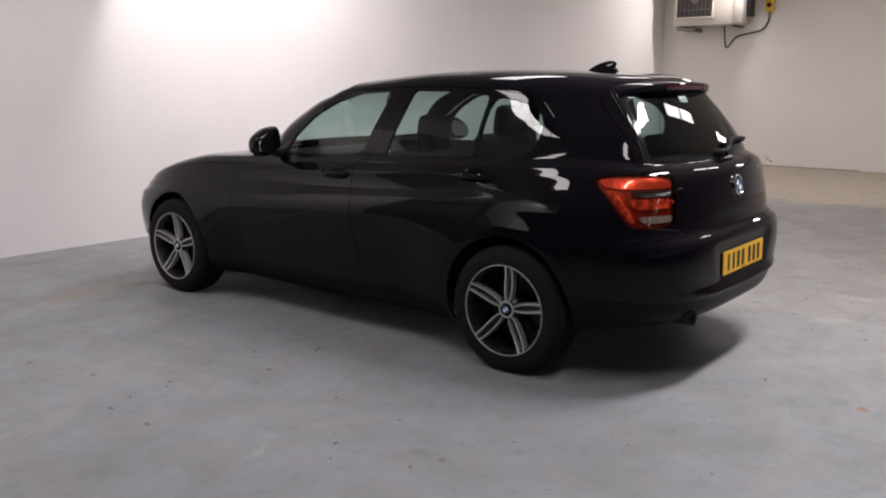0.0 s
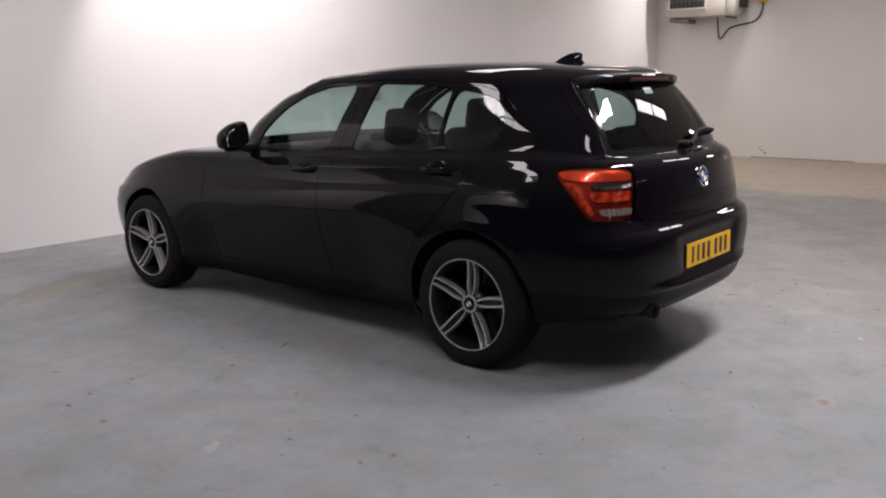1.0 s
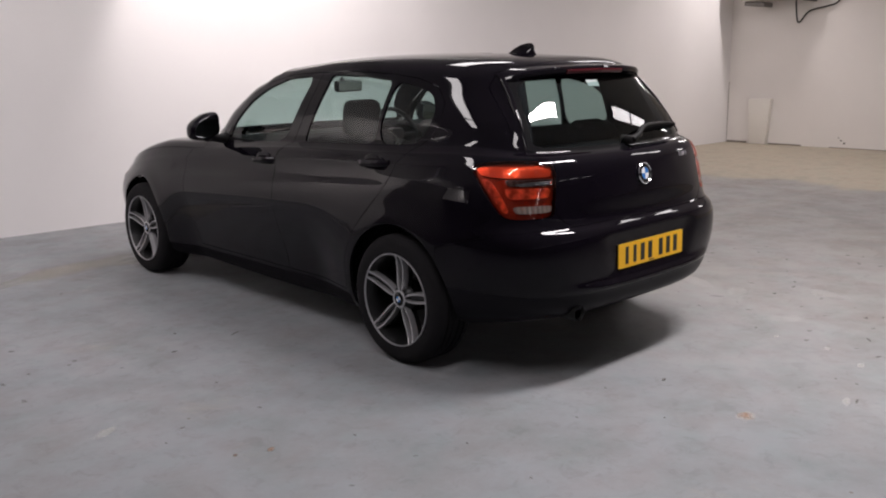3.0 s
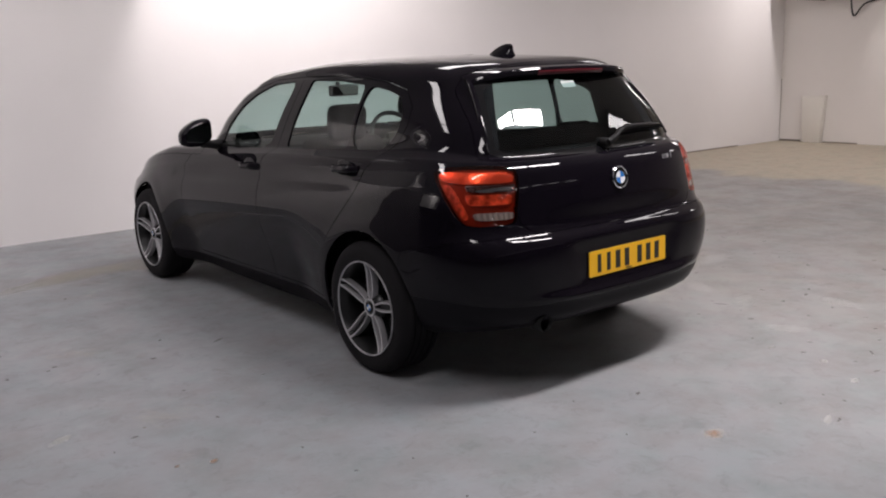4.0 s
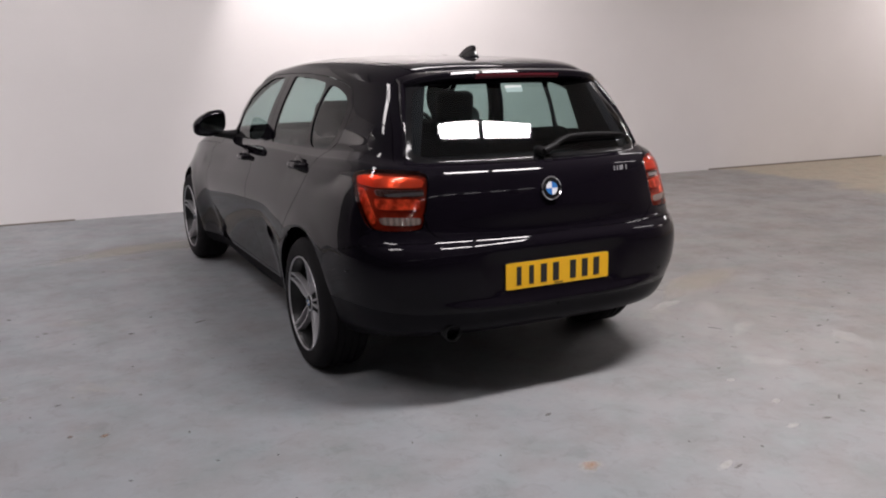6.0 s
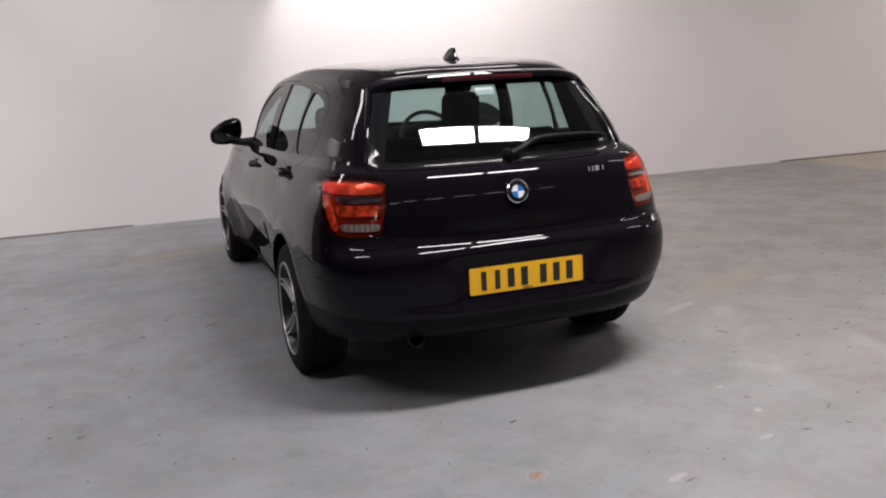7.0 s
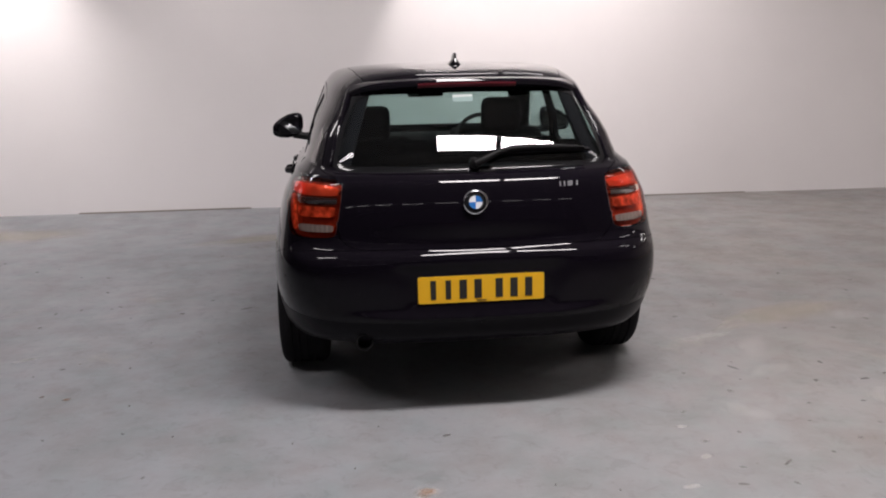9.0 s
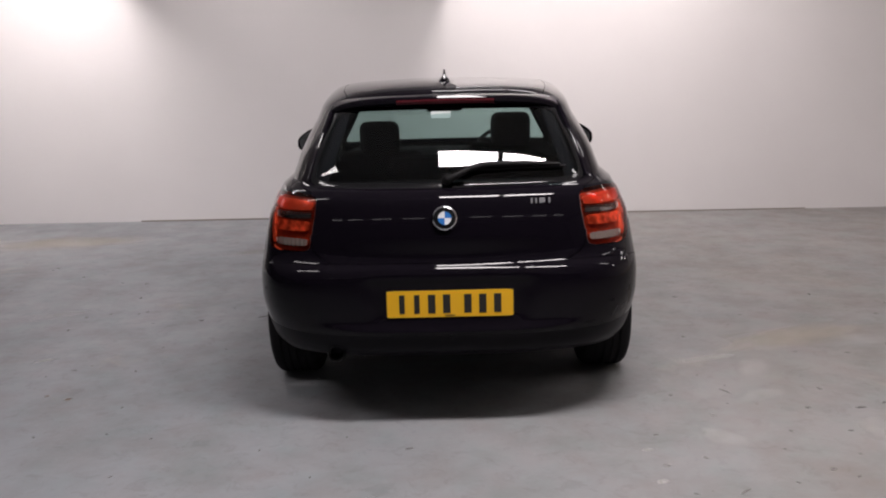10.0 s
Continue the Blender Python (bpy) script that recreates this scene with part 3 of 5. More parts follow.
LEVELS = [
    (0, outline(0.765, -0.71, 3.36, [(-0.9, 0.30), (-0.45, 0.25), (0.1, 0.195), (2.6, 0.185), (3.4, 0.2)], -0.02, p=3.1, q=7.5)),
    (4, outline(0.815, -0.82, 3.41, [(-0.9, 0.335), (-0.45, 0.30), (0.1, 0.235), (2.6, 0.225), (3.4, 0.235)], -0.02, p=3.4, q=8.5)),
    (14, outline(0.850, -0.847, 3.44, [(-0.9, 0.43), (-0.3, 0.40), (1, 0.36), (3.4, 0.32)], 0.0, p=3.7, q=10, pf=3.4)),
    (26, outline(0.867, -0.850, 3.447, [(-0.9, 0.53), (-0.3, 0.52), (1, 0.49), (3.4, 0.42)], 0.012, p=4.0, q=12, pf=3.6)),
    (9, outline(0.870, -0.846, 3.445, [(-0.9, 0.635), (-0.3, 0.64), (1, 0.61), (3.4, 0.50)], 0.024, q=13, pf=3.8)),
    (5, outline(0.866, -0.838, 3.445, [(-0.9, 0.678), (-0.3, 0.69), (1, 0.665), (3.4, 0.53)], 0.03, q=12, pf=3.8)),
    (5, outline(0.860, -0.805, 3.44, [(-0.9, 0.700), (-0.3, 0.73), (1, 0.71), (3.4, 0.56)], 0.03, p=6.5, q=12, pf=3.8, bow=0.11)),
    (9, outline(0.838, -0.806, 3.44, [(-0.9, 0.80), (-0.3, 0.83), (1, 0.79), (1.8, 0.735), (3.4, 0.60)], 0.033, p=7.4, q=12, pf=3.8, bow=0.185)),
    (18, outline(0.804, -0.785, 3.435, [(-0.9, 0.925), (-0.35, 0.935), (0, 0.92), (1, 0.885), (1.75, 0.82), (2.5, 0.765), (3.4, 0.61)], 0.05, p=8.6, q=12.2, pf=3.6, bow=0.2)),
    (10, outline(0.789, -0.77, 3.42, [(-0.9, 0.965), (-0.35, 0.972), (0, 0.955), (1, 0.925), (1.75, 0.87), (2.5, 0.81), (3.1, 0.70), (3.4, 0.635)], 0.06, p=8.6, q=12.2, pf=3.4, bow=0.2)),
    (4, outline(0.770, -0.745, 3.39, [(-0.9, 0.985), (-0.35, 1.0), (0, 0.985), (1, 0.955), (1.75, 0.905), (2.5, 0.86), (3.1, 0.745), (3.4, 0.66)], 0.07, p=9, q=12.5, bow=0.2)),
    (26, outline(0.740, -0.703, 2.08, [(-0.9, 0.996), (-0.35, 1.035), (0, 1.018), (1, 0.985), (1.5, 0.966), (2.1, 0.99)], 0.09, p=9, q=13, pf=3.0, qf=4.5, bow=0.21)),
    (3, outline(0.730, -0.694, 2.04, [(-0.9, 1.02), (-0.35, 1.06), (0, 1.044), (1, 1.011), (1.5, 0.997), (2.1, 1.02)], 0.10, p=9, q=13, pf=3.0, qf=4.6, bow=0.2)),
    (11, outline(0.700, -0.622, 1.83, [(-0.9, 1.14), (0, 1.15), (1, 1.145), (2, 1.14)], 0.105, p=10, q=13, pf=3.0, qf=5, bow=0.2)),
    (9, outline(0.652, -0.535, 1.59, [(-0.9, 1.25), (0, 1.265), (1, 1.265), (2, 1.25)], 0.19, p=10, q=13, pf=3.0, qf=5, bow=0.2)),
    (7, outline(0.612, -0.475, 1.38, [(-0.6, 1.325), (0, 1.345), (0.7, 1.355), (1.2, 1.332), (1.6, 1.30)], 0.20, p=9, q=12, pf=3.0, qf=5, bow=0.2)),
    (5, outline(0.572, -0.45, 1.25, [(-0.6, 1.362), (0, 1.385), (0.7, 1.396), (1.2, 1.360), (1.6, 1.33)], 0.24, bow=0.2, p=7, q=11, pf=3.2, qf=6)),
    (8, outline(0.505, -0.40, 1.15, [(-0.6, 1.386), (0, 1.412), (0.7, 1.415), (1.2, 1.376)], 0.21, q=9, pf=3.2, qf=6)),
    (10, outline(0.22, -0.15, 0.95, [(-0.6, 1.402), (0, 1.430), (0.7, 1.434), (1.2, 1.398)], 0.0, q=6, pf=3.2, qf=6)),
    (8, outline(0.0, 0.2, 0.8, [(-0.6, 1.40), (0, 1.434), (0.7, 1.440), (1.2, 1.42)], 0.0, q=6, pf=3.2, qf=6)),
]


def skin():
    """All rows of the left half's surface, by smooth curves through the levels."""
    knots = np.array([c for _, c in LEVELS])
    rows = []
    n = len(knots)
    gap = np.linalg.norm(np.diff(knots, axis=0), axis=2) ** 0.5 + 1e-5
    for k in range(n - 1):
        p1, p2 = knots[k], knots[k + 1]
        d1 = gap[k][:, None]
        p0 = knots[k - 1] if k else 2 * p1 - p2
        p3 = knots[k + 2] if k + 2 < n else 2 * p2 - p1
        d0 = gap[k - 1][:, None] if k else d1
        d2 = gap[k + 1][:, None] if k + 2 < n else d1
        m1 = (p2 - p1) + d1 * ((p1 - p0) / d0 - (p2 - p0) / (d0 + d1))
        m2 = (p2 - p1) + d1 * ((p3 - p2) / d2 - (p3 - p1) / (d1 + d2))
        count = LEVELS[k + 1][0]
        for i in range(count + (k == n - 2)):
            s = i / count
            r = (2 * s**3 - 3 * s**2 + 1) * p1 + (s**3 - 2 * s**2 + s) * m1 + (-2 * s**3 + 3 * s**2) * p2 + (s**3 - s**2) * m2
            if k == 10:  # the bonnet's crown
                forward = np.clip((r[:, 1] - 1.9) / 0.5, 0, 1)
                r[:, 2] += 0.022 * math.sin(math.pi * s) * forward * forward
            rows.append(r)
    g = np.array(rows)
    x, y, z = g[..., 0], g[..., 1], g[..., 2]
    # even out the sides from row to row
    low, high = sum(c for c, _ in LEVELS[:2]), sum(c for c, _ in LEVELS[:15])
    for _ in range(18):
        flank = np.clip((x[low:high] - 0.55) / 0.12, 0, 1) * np.clip((y[low:high] + 0.74) / 0.1, 0, 1)
        x[low:high] += flank * (0.25 * x[low - 1:high - 1] + 0.25 * x[low + 1:high + 1] - 0.5 * x[low:high])
    # flared wheel arches
    for at in (REAR_AXLE, FRONT_AXLE):
        r = np.hypot(y - at, z - 0.318)
        x += np.where((z < 0.75) & (x > 0.7), 0.006 * np.exp(-((r - 0.365) / 0.045) ** 2), 0)
    # number plate recess in the bumper
    sx = np.clip((0.36 + 0.35 * (z - 0.54) - x) / 0.09, 0, 1)
    sz = np.clip((z - 0.455) / 0.035, 0, 1) * np.clip((0.655 - z) / 0.03, 0, 1)
    soft = (3 * sx**2 - 2 * sx**3) * (3 * sz**2 - 2 * sz**3)
    y += np.where(y < -0.6, 0.012 * soft, 0)
    # a lip across the bumper below the plate
    y -= np.where((y < -0.6) & (z < 0.6), 0.025 * np.exp(-((z - 0.424 - 0.05 * x**2) / 0.017) ** 2) * np.clip((0.62 - x) / 0.25, 0, 1), 0)
    # waist crease below the handles
    x -= np.where((y > -0.5) & (y < 2.2) & (x > 0.7), 0.004 * np.exp(-((z - (0.86 - 0.045 * np.clip(y, 0, 2))) / 0.03) ** 2), 0)
    # the shoulder swells below a line that runs from the tail light to the rear door
    x += np.where(x > 0.55, 0.0075 * np.exp(-((z - 0.868) / 0.034) ** 2) * np.clip((0.22 - y) / 0.3, 0, 1) * np.clip((y + 0.62) / 0.15, 0, 1), 0)
    # the doors draw in towards the sill
    between = np.clip((y - 0.31) / 0.42, 0, 1) * np.clip((2.35 - y) / 0.36, 0, 1)
    s = np.clip((0.775 - 0.02 * y - z) / 0.4, 0, 1)
    x -= np.where(x > 0.5, 0.07 * s * s * (3 - 2 * s) * between * between * (3 - 2 * between), 0)
    # a crease through the handles: the door is scooped out below it and stands proud of it again further down
    line = 0.940 - 0.045 * y
    along = np.clip((y - 0.02) / 0.35, 0, 1) * np.clip((2.15 - y) / 0.5, 0, 1)
    d = (line - z) / 0.05
    x -= np.where(x > 0.6, 0.009 * along * np.where(d > 0, d * np.exp(1 - d), 0) * np.clip((1.02 - z) / 0.03, 0, 1), 0)
    return g


SKIN = skin()
NV, NU = SKIN.shape[:2]


def smooth_normals():
    """The skin's outward normals before anything is cut from it, evened out a little."""
    n = np.cross(np.gradient(SKIN, axis=1), np.gradient(SKIN, axis=0))
    n /= np.linalg.norm(n, axis=2)[..., None].clip(1e-9)
    n *= np.sign(n[60, REAR_STEPS, 0])
    n[-4:] = (0, 0, 1)
    top = sum(c for c, _ in LEVELS[:16])
    n[top:] *= np.where(n[top:, :, 2:] < 0, -1.0, 1.0)
    for _ in range(8):
        n[1:-1] = 0.25 * n[:-2] + 0.5 * n[1:-1] + 0.25 * n[2:]
        n[:, 1:-1] = 0.25 * n[:, :-2] + 0.5 * n[:, 1:-1] + 0.25 * n[:, 2:]
        n /= np.linalg.norm(n, axis=2)[..., None].clip(1e-9)
    return n


SMOOTH = smooth_normals()
MOVED = np.zeros((NV, NU, 2))


# ---- the car: panels cut out of the skin ----
ROW = np.cumsum([c for c, _ in LEVELS])          # the grid row on which each level lies
TU, TV = np.gradient(SKIN, axis=1), np.gradient(SKIN, axis=0)
LABEL = np.full((NV - 1, NU - 1), "shell", dtype="U20")
FIXED = np.zeros((NV, NU), bool)

SHADOWS = {
    "side": lambda p: np.stack([p[..., 1], p[..., 2]], -1),
    "rear": lambda p: np.stack([p[..., 0], p[..., 2]], -1),
    "wrap": lambda p: np.stack([p[..., 0] + p[..., 1], p[..., 2]], -1),
    "nose": lambda p: np.stack([p[..., 1] - p[..., 0], p[..., 2]], -1),
    "plan": lambda p: np.stack([p[..., 0], p[..., 1]], -1),
}


def within(points, poly):
    x, y = points[..., 0], points[..., 1]
    hit = np.zeros(x.shape, bool)
    for (x1, y1), (x2, y2) in zip(poly, poly[1:] + poly[:1]):
        if y1 != y2:
            hit ^= ((y1 > y) != (y2 > y)) & (x < (x2 - x1) * (y - y1) / (y2 - y1) + x1)
    return hit


def middles():
    return (SKIN[:-1, :-1] + SKIN[1:, :-1] + SKIN[:-1, 1:] + SKIN[1:, 1:]) / 4


def cut(name, view, poly, where=None, only=None):
    """Gives the faces inside an outline a name, and draws their edge along the outline."""
    mid = middles()
    cast = SHADOWS[view]
    mask = within(cast(mid), poly)
    if where is not None:
        mask &= where(mid[..., 0], mid[..., 1], mid[..., 2])
    if only:
        mask &= np.isin(LABEL, only)
    LABEL[mask] = name
    ring = np.zeros((NV + 1, NU + 1), int)
    ring[1:-1, 1:-1] = mask
    around = ring[:-1, :-1] + ring[1:, :-1] + ring[:-1, 1:] + ring[1:, 1:]
    a = np.array(poly, float)
    b = np.roll(a, -1, 0)
    for v, u in zip(*np.nonzero((around > 0) & (around < 4) & ~FIXED)):
        q = cast(SKIN[v, u])
        t = np.clip(((q - a) * (b - a)).sum(1) / ((b - a) ** 2).sum(1).clip(1e-9), 0, 1)
        near = a + t[:, None] * (b - a)
        gap = ((near - q) ** 2).sum(1)
        i = gap.argmin()
        if gap[i] > 0.02**2:
            continue
        jac = np.stack([cast(TU[v, u]), cast(TV[v, u])], 1)
        if abs(np.linalg.det(jac)) < 1e-9:
            continue
        s = np.linalg.solve(jac, near[i] - q)
        if np.abs(s).max() < 1.6:
            SKIN[v, u] += s[0] * TU[v, u] + s[1] * TV[v, u]
            MOVED[v, u] = s[1], s[0]
            FIXED[v, u] = True


def on_side(x, y, z):
    return (x > 0.35) & (z < 1.37)


def at_tail(x, y, z):
    return y < -0.15


def at_front(x, y, z):
    return y > 0.9


arch = [(0.350 * math.cos(a), 0.318 + 0.350 * math.sin(a)) for a in np.linspace(0, 2 * math.pi, 72)[:-1]]
for at in (REAR_AXLE, FRONT_AXLE):
    cut("opening", "side", [(y + at, z) for y, z in arch], lambda x, y, z: (x > 0.5) & (z < 0.75))
cut("side_sill", "side", [(0.30, 0.1), (2.45, 0.1), (2.35, 0.258), (0.36, 0.266)], lambda x, y, z: x > 0.3, ["shell"])
# roof, bonnet and windscreen
cut("roof", "plan", [(-0.1, -0.405), (0.30, -0.405), (0.43, -0.39), (0.465, -0.2), (0.492, 0.2), (0.50, 0.7), (0.478, 1.06), (0.39, 1.14), (-0.1, 1.185)], lambda x, y, z: z > 1.34)
LABEL[ROW[10]:ROW[11]][:, :][middles()[ROW[10]:ROW[11]][..., 1] > 1.86] = "bonnet"
cut("windscreen", "rear", rounded([(-0.7, 1.0), (0.60, 1.0), (0.70, 1.015), (0.52, 1.31), (0.44, 1.355), (-0.5, 1.372)], 3, 0.2), at_front)
# the nose
cut("front_bumper", "side", [(3.0, 0.1), (3.03, 0.42), (3.14, 0.55), (3.28, 0.57), (3.6, 0.57), (3.6, 0.1)], None, ["shell"])
cut("headlight", "nose", rounded([(2.28, 0.665), (2.45, 0.60), (2.9, 0.59), (2.92, 0.655), (2.5, 0.70)], 3, 0.3), lambda x, y, z: y > 2.9)
cut("grille", "rear", rounded([(0.03, 0.56), (0.25, 0.55), (0.29, 0.62), (0.26, 0.67), (0.03, 0.675)], 3, 0.3), lambda x, y, z: y > 3.2)
# doors and side windows
POST = [(0.80, 1.35), (0.865, 1.15), (0.935, 0.985), (1.025, 0.935), (1.03, 0.87), (1.0, 0.73), (0.985, 0.285)]   # the gap between the doors
FRONT_DOOR = [(1.975, 0.285), (2.005, 0.62), (2.03, 0.75), (2.055, 0.83), (1.99, 0.89), (1.84, 0.94), (1.74, 0.985), (1.66, 1.045), (1.56, 1.135), (1.42, 1.228), (1.27, 1.297), (1.08, 1.338)] + POST
REAR_DOOR = POST[::-1] + [(0.5, 1.352), (0.25, 1.342), (0.07, 1.322), (-0.06, 1.288), (-0.14, 1.215), (-0.15, 1.13), (-0.11, 1.055), (-0.02, 0.998), (0.04, 0.94), (0.05, 0.88), (0.09, 0.81), (0.18, 0.71), (0.28, 0.60), (0.36, 0.45), (0.385, 0.285)]
cut("front_door", "side", FRONT_DOOR, on_side, ["shell"])
cut("rear_door", "side", REAR_DOOR, on_side, ["shell"])
cut("front_window", "side", rounded([(1.635, 0.958), (1.018, 0.981), (0.868, 1.33), (1.11, 1.316), (1.28, 1.263), (1.42, 1.19), (1.57, 1.066)], 4, 0.2), on_side)
cut("rear_window", "side", rounded([(0.84, 0.99), (0.268, 1.013), (0.24, 1.31), (0.45, 1.33), (0.718, 1.335)], 4, 0.1), on_side)
cut("quarter_window", "side", rounded([(0.244, 1.014), (-0.02, 1.024), (-0.088, 1.095), (-0.1, 1.18), (-0.05, 1.25), (0.07, 1.287), (0.216, 1.308)], 4, 0.35), on_side)
cut("sail_panel", "side", rounded([(1.66, 0.962), (1.60, 1.045), (1.68, 1.012), (1.76, 0.962)], 2, 0.2), on_side)
# the tail
TAILGATE = [(-0.1, 0.703), (0.48, 0.703), (0.53, 0.72), (0.565, 0.755), (0.575, 0.80), (0.565, 0.965), (0.575, 0.99), (0.63, 1.01), (0.612, 1.09), (0.585, 1.19), (0.545, 1.29), (0.50, 1.345), (0.44, 1.362), (-0.1, 1.375)]
cut("rear_bumper", "wrap", [(-1.2, 0.1), (-1.2, 0.703), (-0.31, 0.703), (-0.05, 0.70), (0.20, 0.685), (0.40, 0.645), (0.56, 0.60), (0.62, 0.1)], lambda x, y, z: y < -0.2, ["shell"])
cut("bumper_valance", "wrap", [(-1.2, 0.1), (-1.2, 0.405), (-0.2, 0.41), (0.30, 0.43), (0.60, 0.43), (0.62, 0.1)], lambda x, y, z: y < -0.2, ["rear_bumper"])
cut("tailgate", "rear", TAILGATE, at_tail, ["shell"])
cut("screen_border", "rear", rounded([(-0.6, 0.992), (0.545, 1.006), (0.595, 1.032), (0.55, 1.19), (0.50, 1.305), (0.44, 1.33), (-0.6, 1.342)], 3, 0.2), at_tail, ["tailgate"])
cut("rear_screen", "rear", rounded([(-0.6, 1.015), (0.515, 1.028), (0.565, 1.046), (0.522, 1.19), (0.478, 1.288), (0.42, 1.312), (-0.6, 1.322)], 3, 0.2), at_tail, ["screen_border"])
cut("tail_light", "wrap", rounded([(-0.163, 0.775), (-0.172, 0.965), (-0.10, 0.983), (0.10, 0.987), (0.345, 0.968), (0.285, 0.885), (0.175, 0.768), (0.11, 0.748), (-0.145, 0.75)], 5, 0.42), lambda x, y, z: y < -0.2)

cut("upper_light_guide", "wrap", rounded([(-0.145, 0.918), (-0.152, 0.953), (-0.02, 0.968), (0.24, 0.966), (0.31, 0.955), (0.285, 0.925), (0.15, 0.918)], 3, 0.25), None, ["tail_light"])
cut("outer_light_guide", "wrap", rounded([(0.285, 0.915), (0.225, 0.912), (0.115, 0.79), (0.13, 0.768), (0.165, 0.785), (0.255, 0.88)], 4, 0.3), None, ["tail_light"])
cut("smoked_band", "wrap", rounded([(-0.152, 0.884), (-0.152, 0.911), (0.14, 0.911), (0.12, 0.884)], 3, 0.2), None, ["tail_light"])
cut("brake_lens", "wrap", rounded([(-0.135, 0.832), (-0.138, 0.877), (0.15, 0.877), (0.12, 0.832)], 3, 0.2), None, ["tail_light"])
cut("reversing_lens", "wrap", rounded([(-0.143, 0.772), (-0.147, 0.803), (0.098, 0.803), (0.075, 0.772)], 3, 0.25), None, ["tail_light"])
cut("chrome_edge", "wrap", rounded([(-0.148, 0.890), (-0.148, 0.905), (0.0, 0.901), (0.11, 0.889), (0.02, 0.888)], 3, 0.2), None, ["smoked_band"])
LENSES = {"upper_light_guide": REFLECTOR, "outer_light_guide": GUIDE, "smoked_band": SMOKE, "chrome_edge": CHROME, "brake_lens": GUIDE, "reversing_lens": CLEARLENS}

rows, cols = np.mgrid[0:NV, 0:NU]
rows, cols = np.clip(rows + MOVED[..., 0], 0, NV - 1.001), np.clip(cols + MOVED[..., 1], 0, NU - 1.001)
r0, c0 = rows.astype(int), cols.astype(int)
fr, fc = (rows - r0)[..., None], (cols - c0)[..., None]
NORMAL = (1 - fr) * (1 - fc) * SMOOTH[r0, c0] + fr * (1 - fc) * SMOOTH[r0 + 1, c0] + (1 - fr) * fc * SMOOTH[r0, c0 + 1] + fr * fc * SMOOTH[r0 + 1, c0 + 1]
NORMAL /= np.linalg.norm(NORMAL, axis=2)[..., None].clip(1e-9)


def panel(name, wanted, mat, parent, sides=(-1, 1), sink=0.0, flange=0.014, gap=0.002, label="", extra=None, angle=38):
    """One sheet of the skin, with its edges turned in. sides: -1 the car's left, 1 its right."""
    mask = np.isin(LABEL, wanted if isinstance(wanted, list) else [wanted])
    if extra is not None:
        m = middles()
        mask &= extra(m[..., 0], m[..., 1], m[..., 2])
    fv, fu = np.nonzero(mask)
    corner = np.stack([fv * NU + fu, fv * NU + fu + 1, (fv + 1) * NU + fu + 1, (fv + 1) * NU + fu], 1)
    pos, nor = SKIN.reshape(-1, 3), NORMAL.reshape(-1, 3)
    verts, faces, keys = [], [], {}
    norms = []
    for s in sides:
        for c in corner:
            f = []
            for i in c:
                key = (int(i), s) if pos[i, 0] > 0.0008 else (round(float(pos[i, 1]), 5), round(float(pos[i, 2]), 5))
                if key not in keys:
                    keys[key] = len(verts)
                    n = nor[i] * (s, 1, 1)
                    if pos[i, 0] <= 0.0008:
                        n = n * (0, 1, 1)
                    norms.append(n)
                    verts.append(pos[i] * (s, 1, 1) - sink * n)
                f.append(keys[key])
            g = []
            for i in f:
                if i not in g:
                    g.append(i)
            if len(g) > 2:
                faces.append(g[::-1] if s < 0 else g)
    verts, norms = np.array(verts), np.array(norms)
    plain = len(faces)
    used = {}
    for f in faces:
        for a, b in zip(f, f[1:] + f[:1]):
            k = (min(a, b), max(a, b))
            used[k] = None if k in used else (a, b)
    border = [e for e in used.values() if e]
    if flange and border:
        pull = np.zeros_like(verts)
        rim = set(i for e in border for i in e)
        for f in faces:
            c = verts[f].mean(0)
            for i in f:
                if i in rim:
                    pull[i] += c - verts[i]
        pull -= norms * (pull * norms).sum(1)[:, None]
        size = np.linalg.norm(pull, axis=1)[:, None].clip(1e-9)
        verts = verts + pull / size * gap
        deep = {}
        extra_verts = []
        for i in rim:
            deep[i] = len(verts) + len(extra_verts)
            extra_verts.append(verts[i] - norms[i] * flange)
        verts = np.concatenate([verts, extra_verts])
        faces += [[b, a, deep[a], deep[b]] for a, b in border]
    me = bpy.data.meshes.new(name)
    me.from_pydata([tuple(v) for v in verts], [], faces)
    me.materials.append(mat)
    shade(me, angle)
    custom = []
    for k, f in enumerate(faces):
        custom += [tuple(norms[i]) if k < plain else (0, 0, 0) for i in f]
    me.normals_split_custom_set(custom)
    ob = new(name, me)
    ob.parent = parent
    return tagged(ob, label)


CAR = thing("car", "glossy black five-door hatchback car parked on the grey floor", "car")
panel("body", "shell", PAINT, CAR)
# matt instead of body paint, so that the sills stay dark above the lit floor
panel("side_sill", "side_sill", MATBLACK, CAR, (-1,), label="sill, made matt black to keep its underside dark")
panel("side_sill", "side_sill", MATBLACK, CAR, (1,), label="sill, made matt black to keep its underside dark")
panel("roof", "roof", PAINT, CAR)
panel("headliner", "roof", LINING, CAR, sink=0.035, flange=0)
panel("bonnet", "bonnet", PAINT, CAR)
front_bumper = panel("front_bumper", "front_bumper", PAINT, CAR)
panel("grille", "grille", PLASTIC, front_bumper, sink=0.01, label="black slatted grille")
panel("windscreen", "windscreen", SIDEGLASS, CAR, sink=0.004, flange=0, label="green tinted windscreen").visible_shadow = False
bumper = panel("rear_bumper", "rear_bumper", PAINT, CAR, gap=0.0009)
panel("bumper_valance", "bumper_valance", VALANCE, bumper, gap=0.0005, label="black lower valance, dulled to keep the bumper's underside dark")
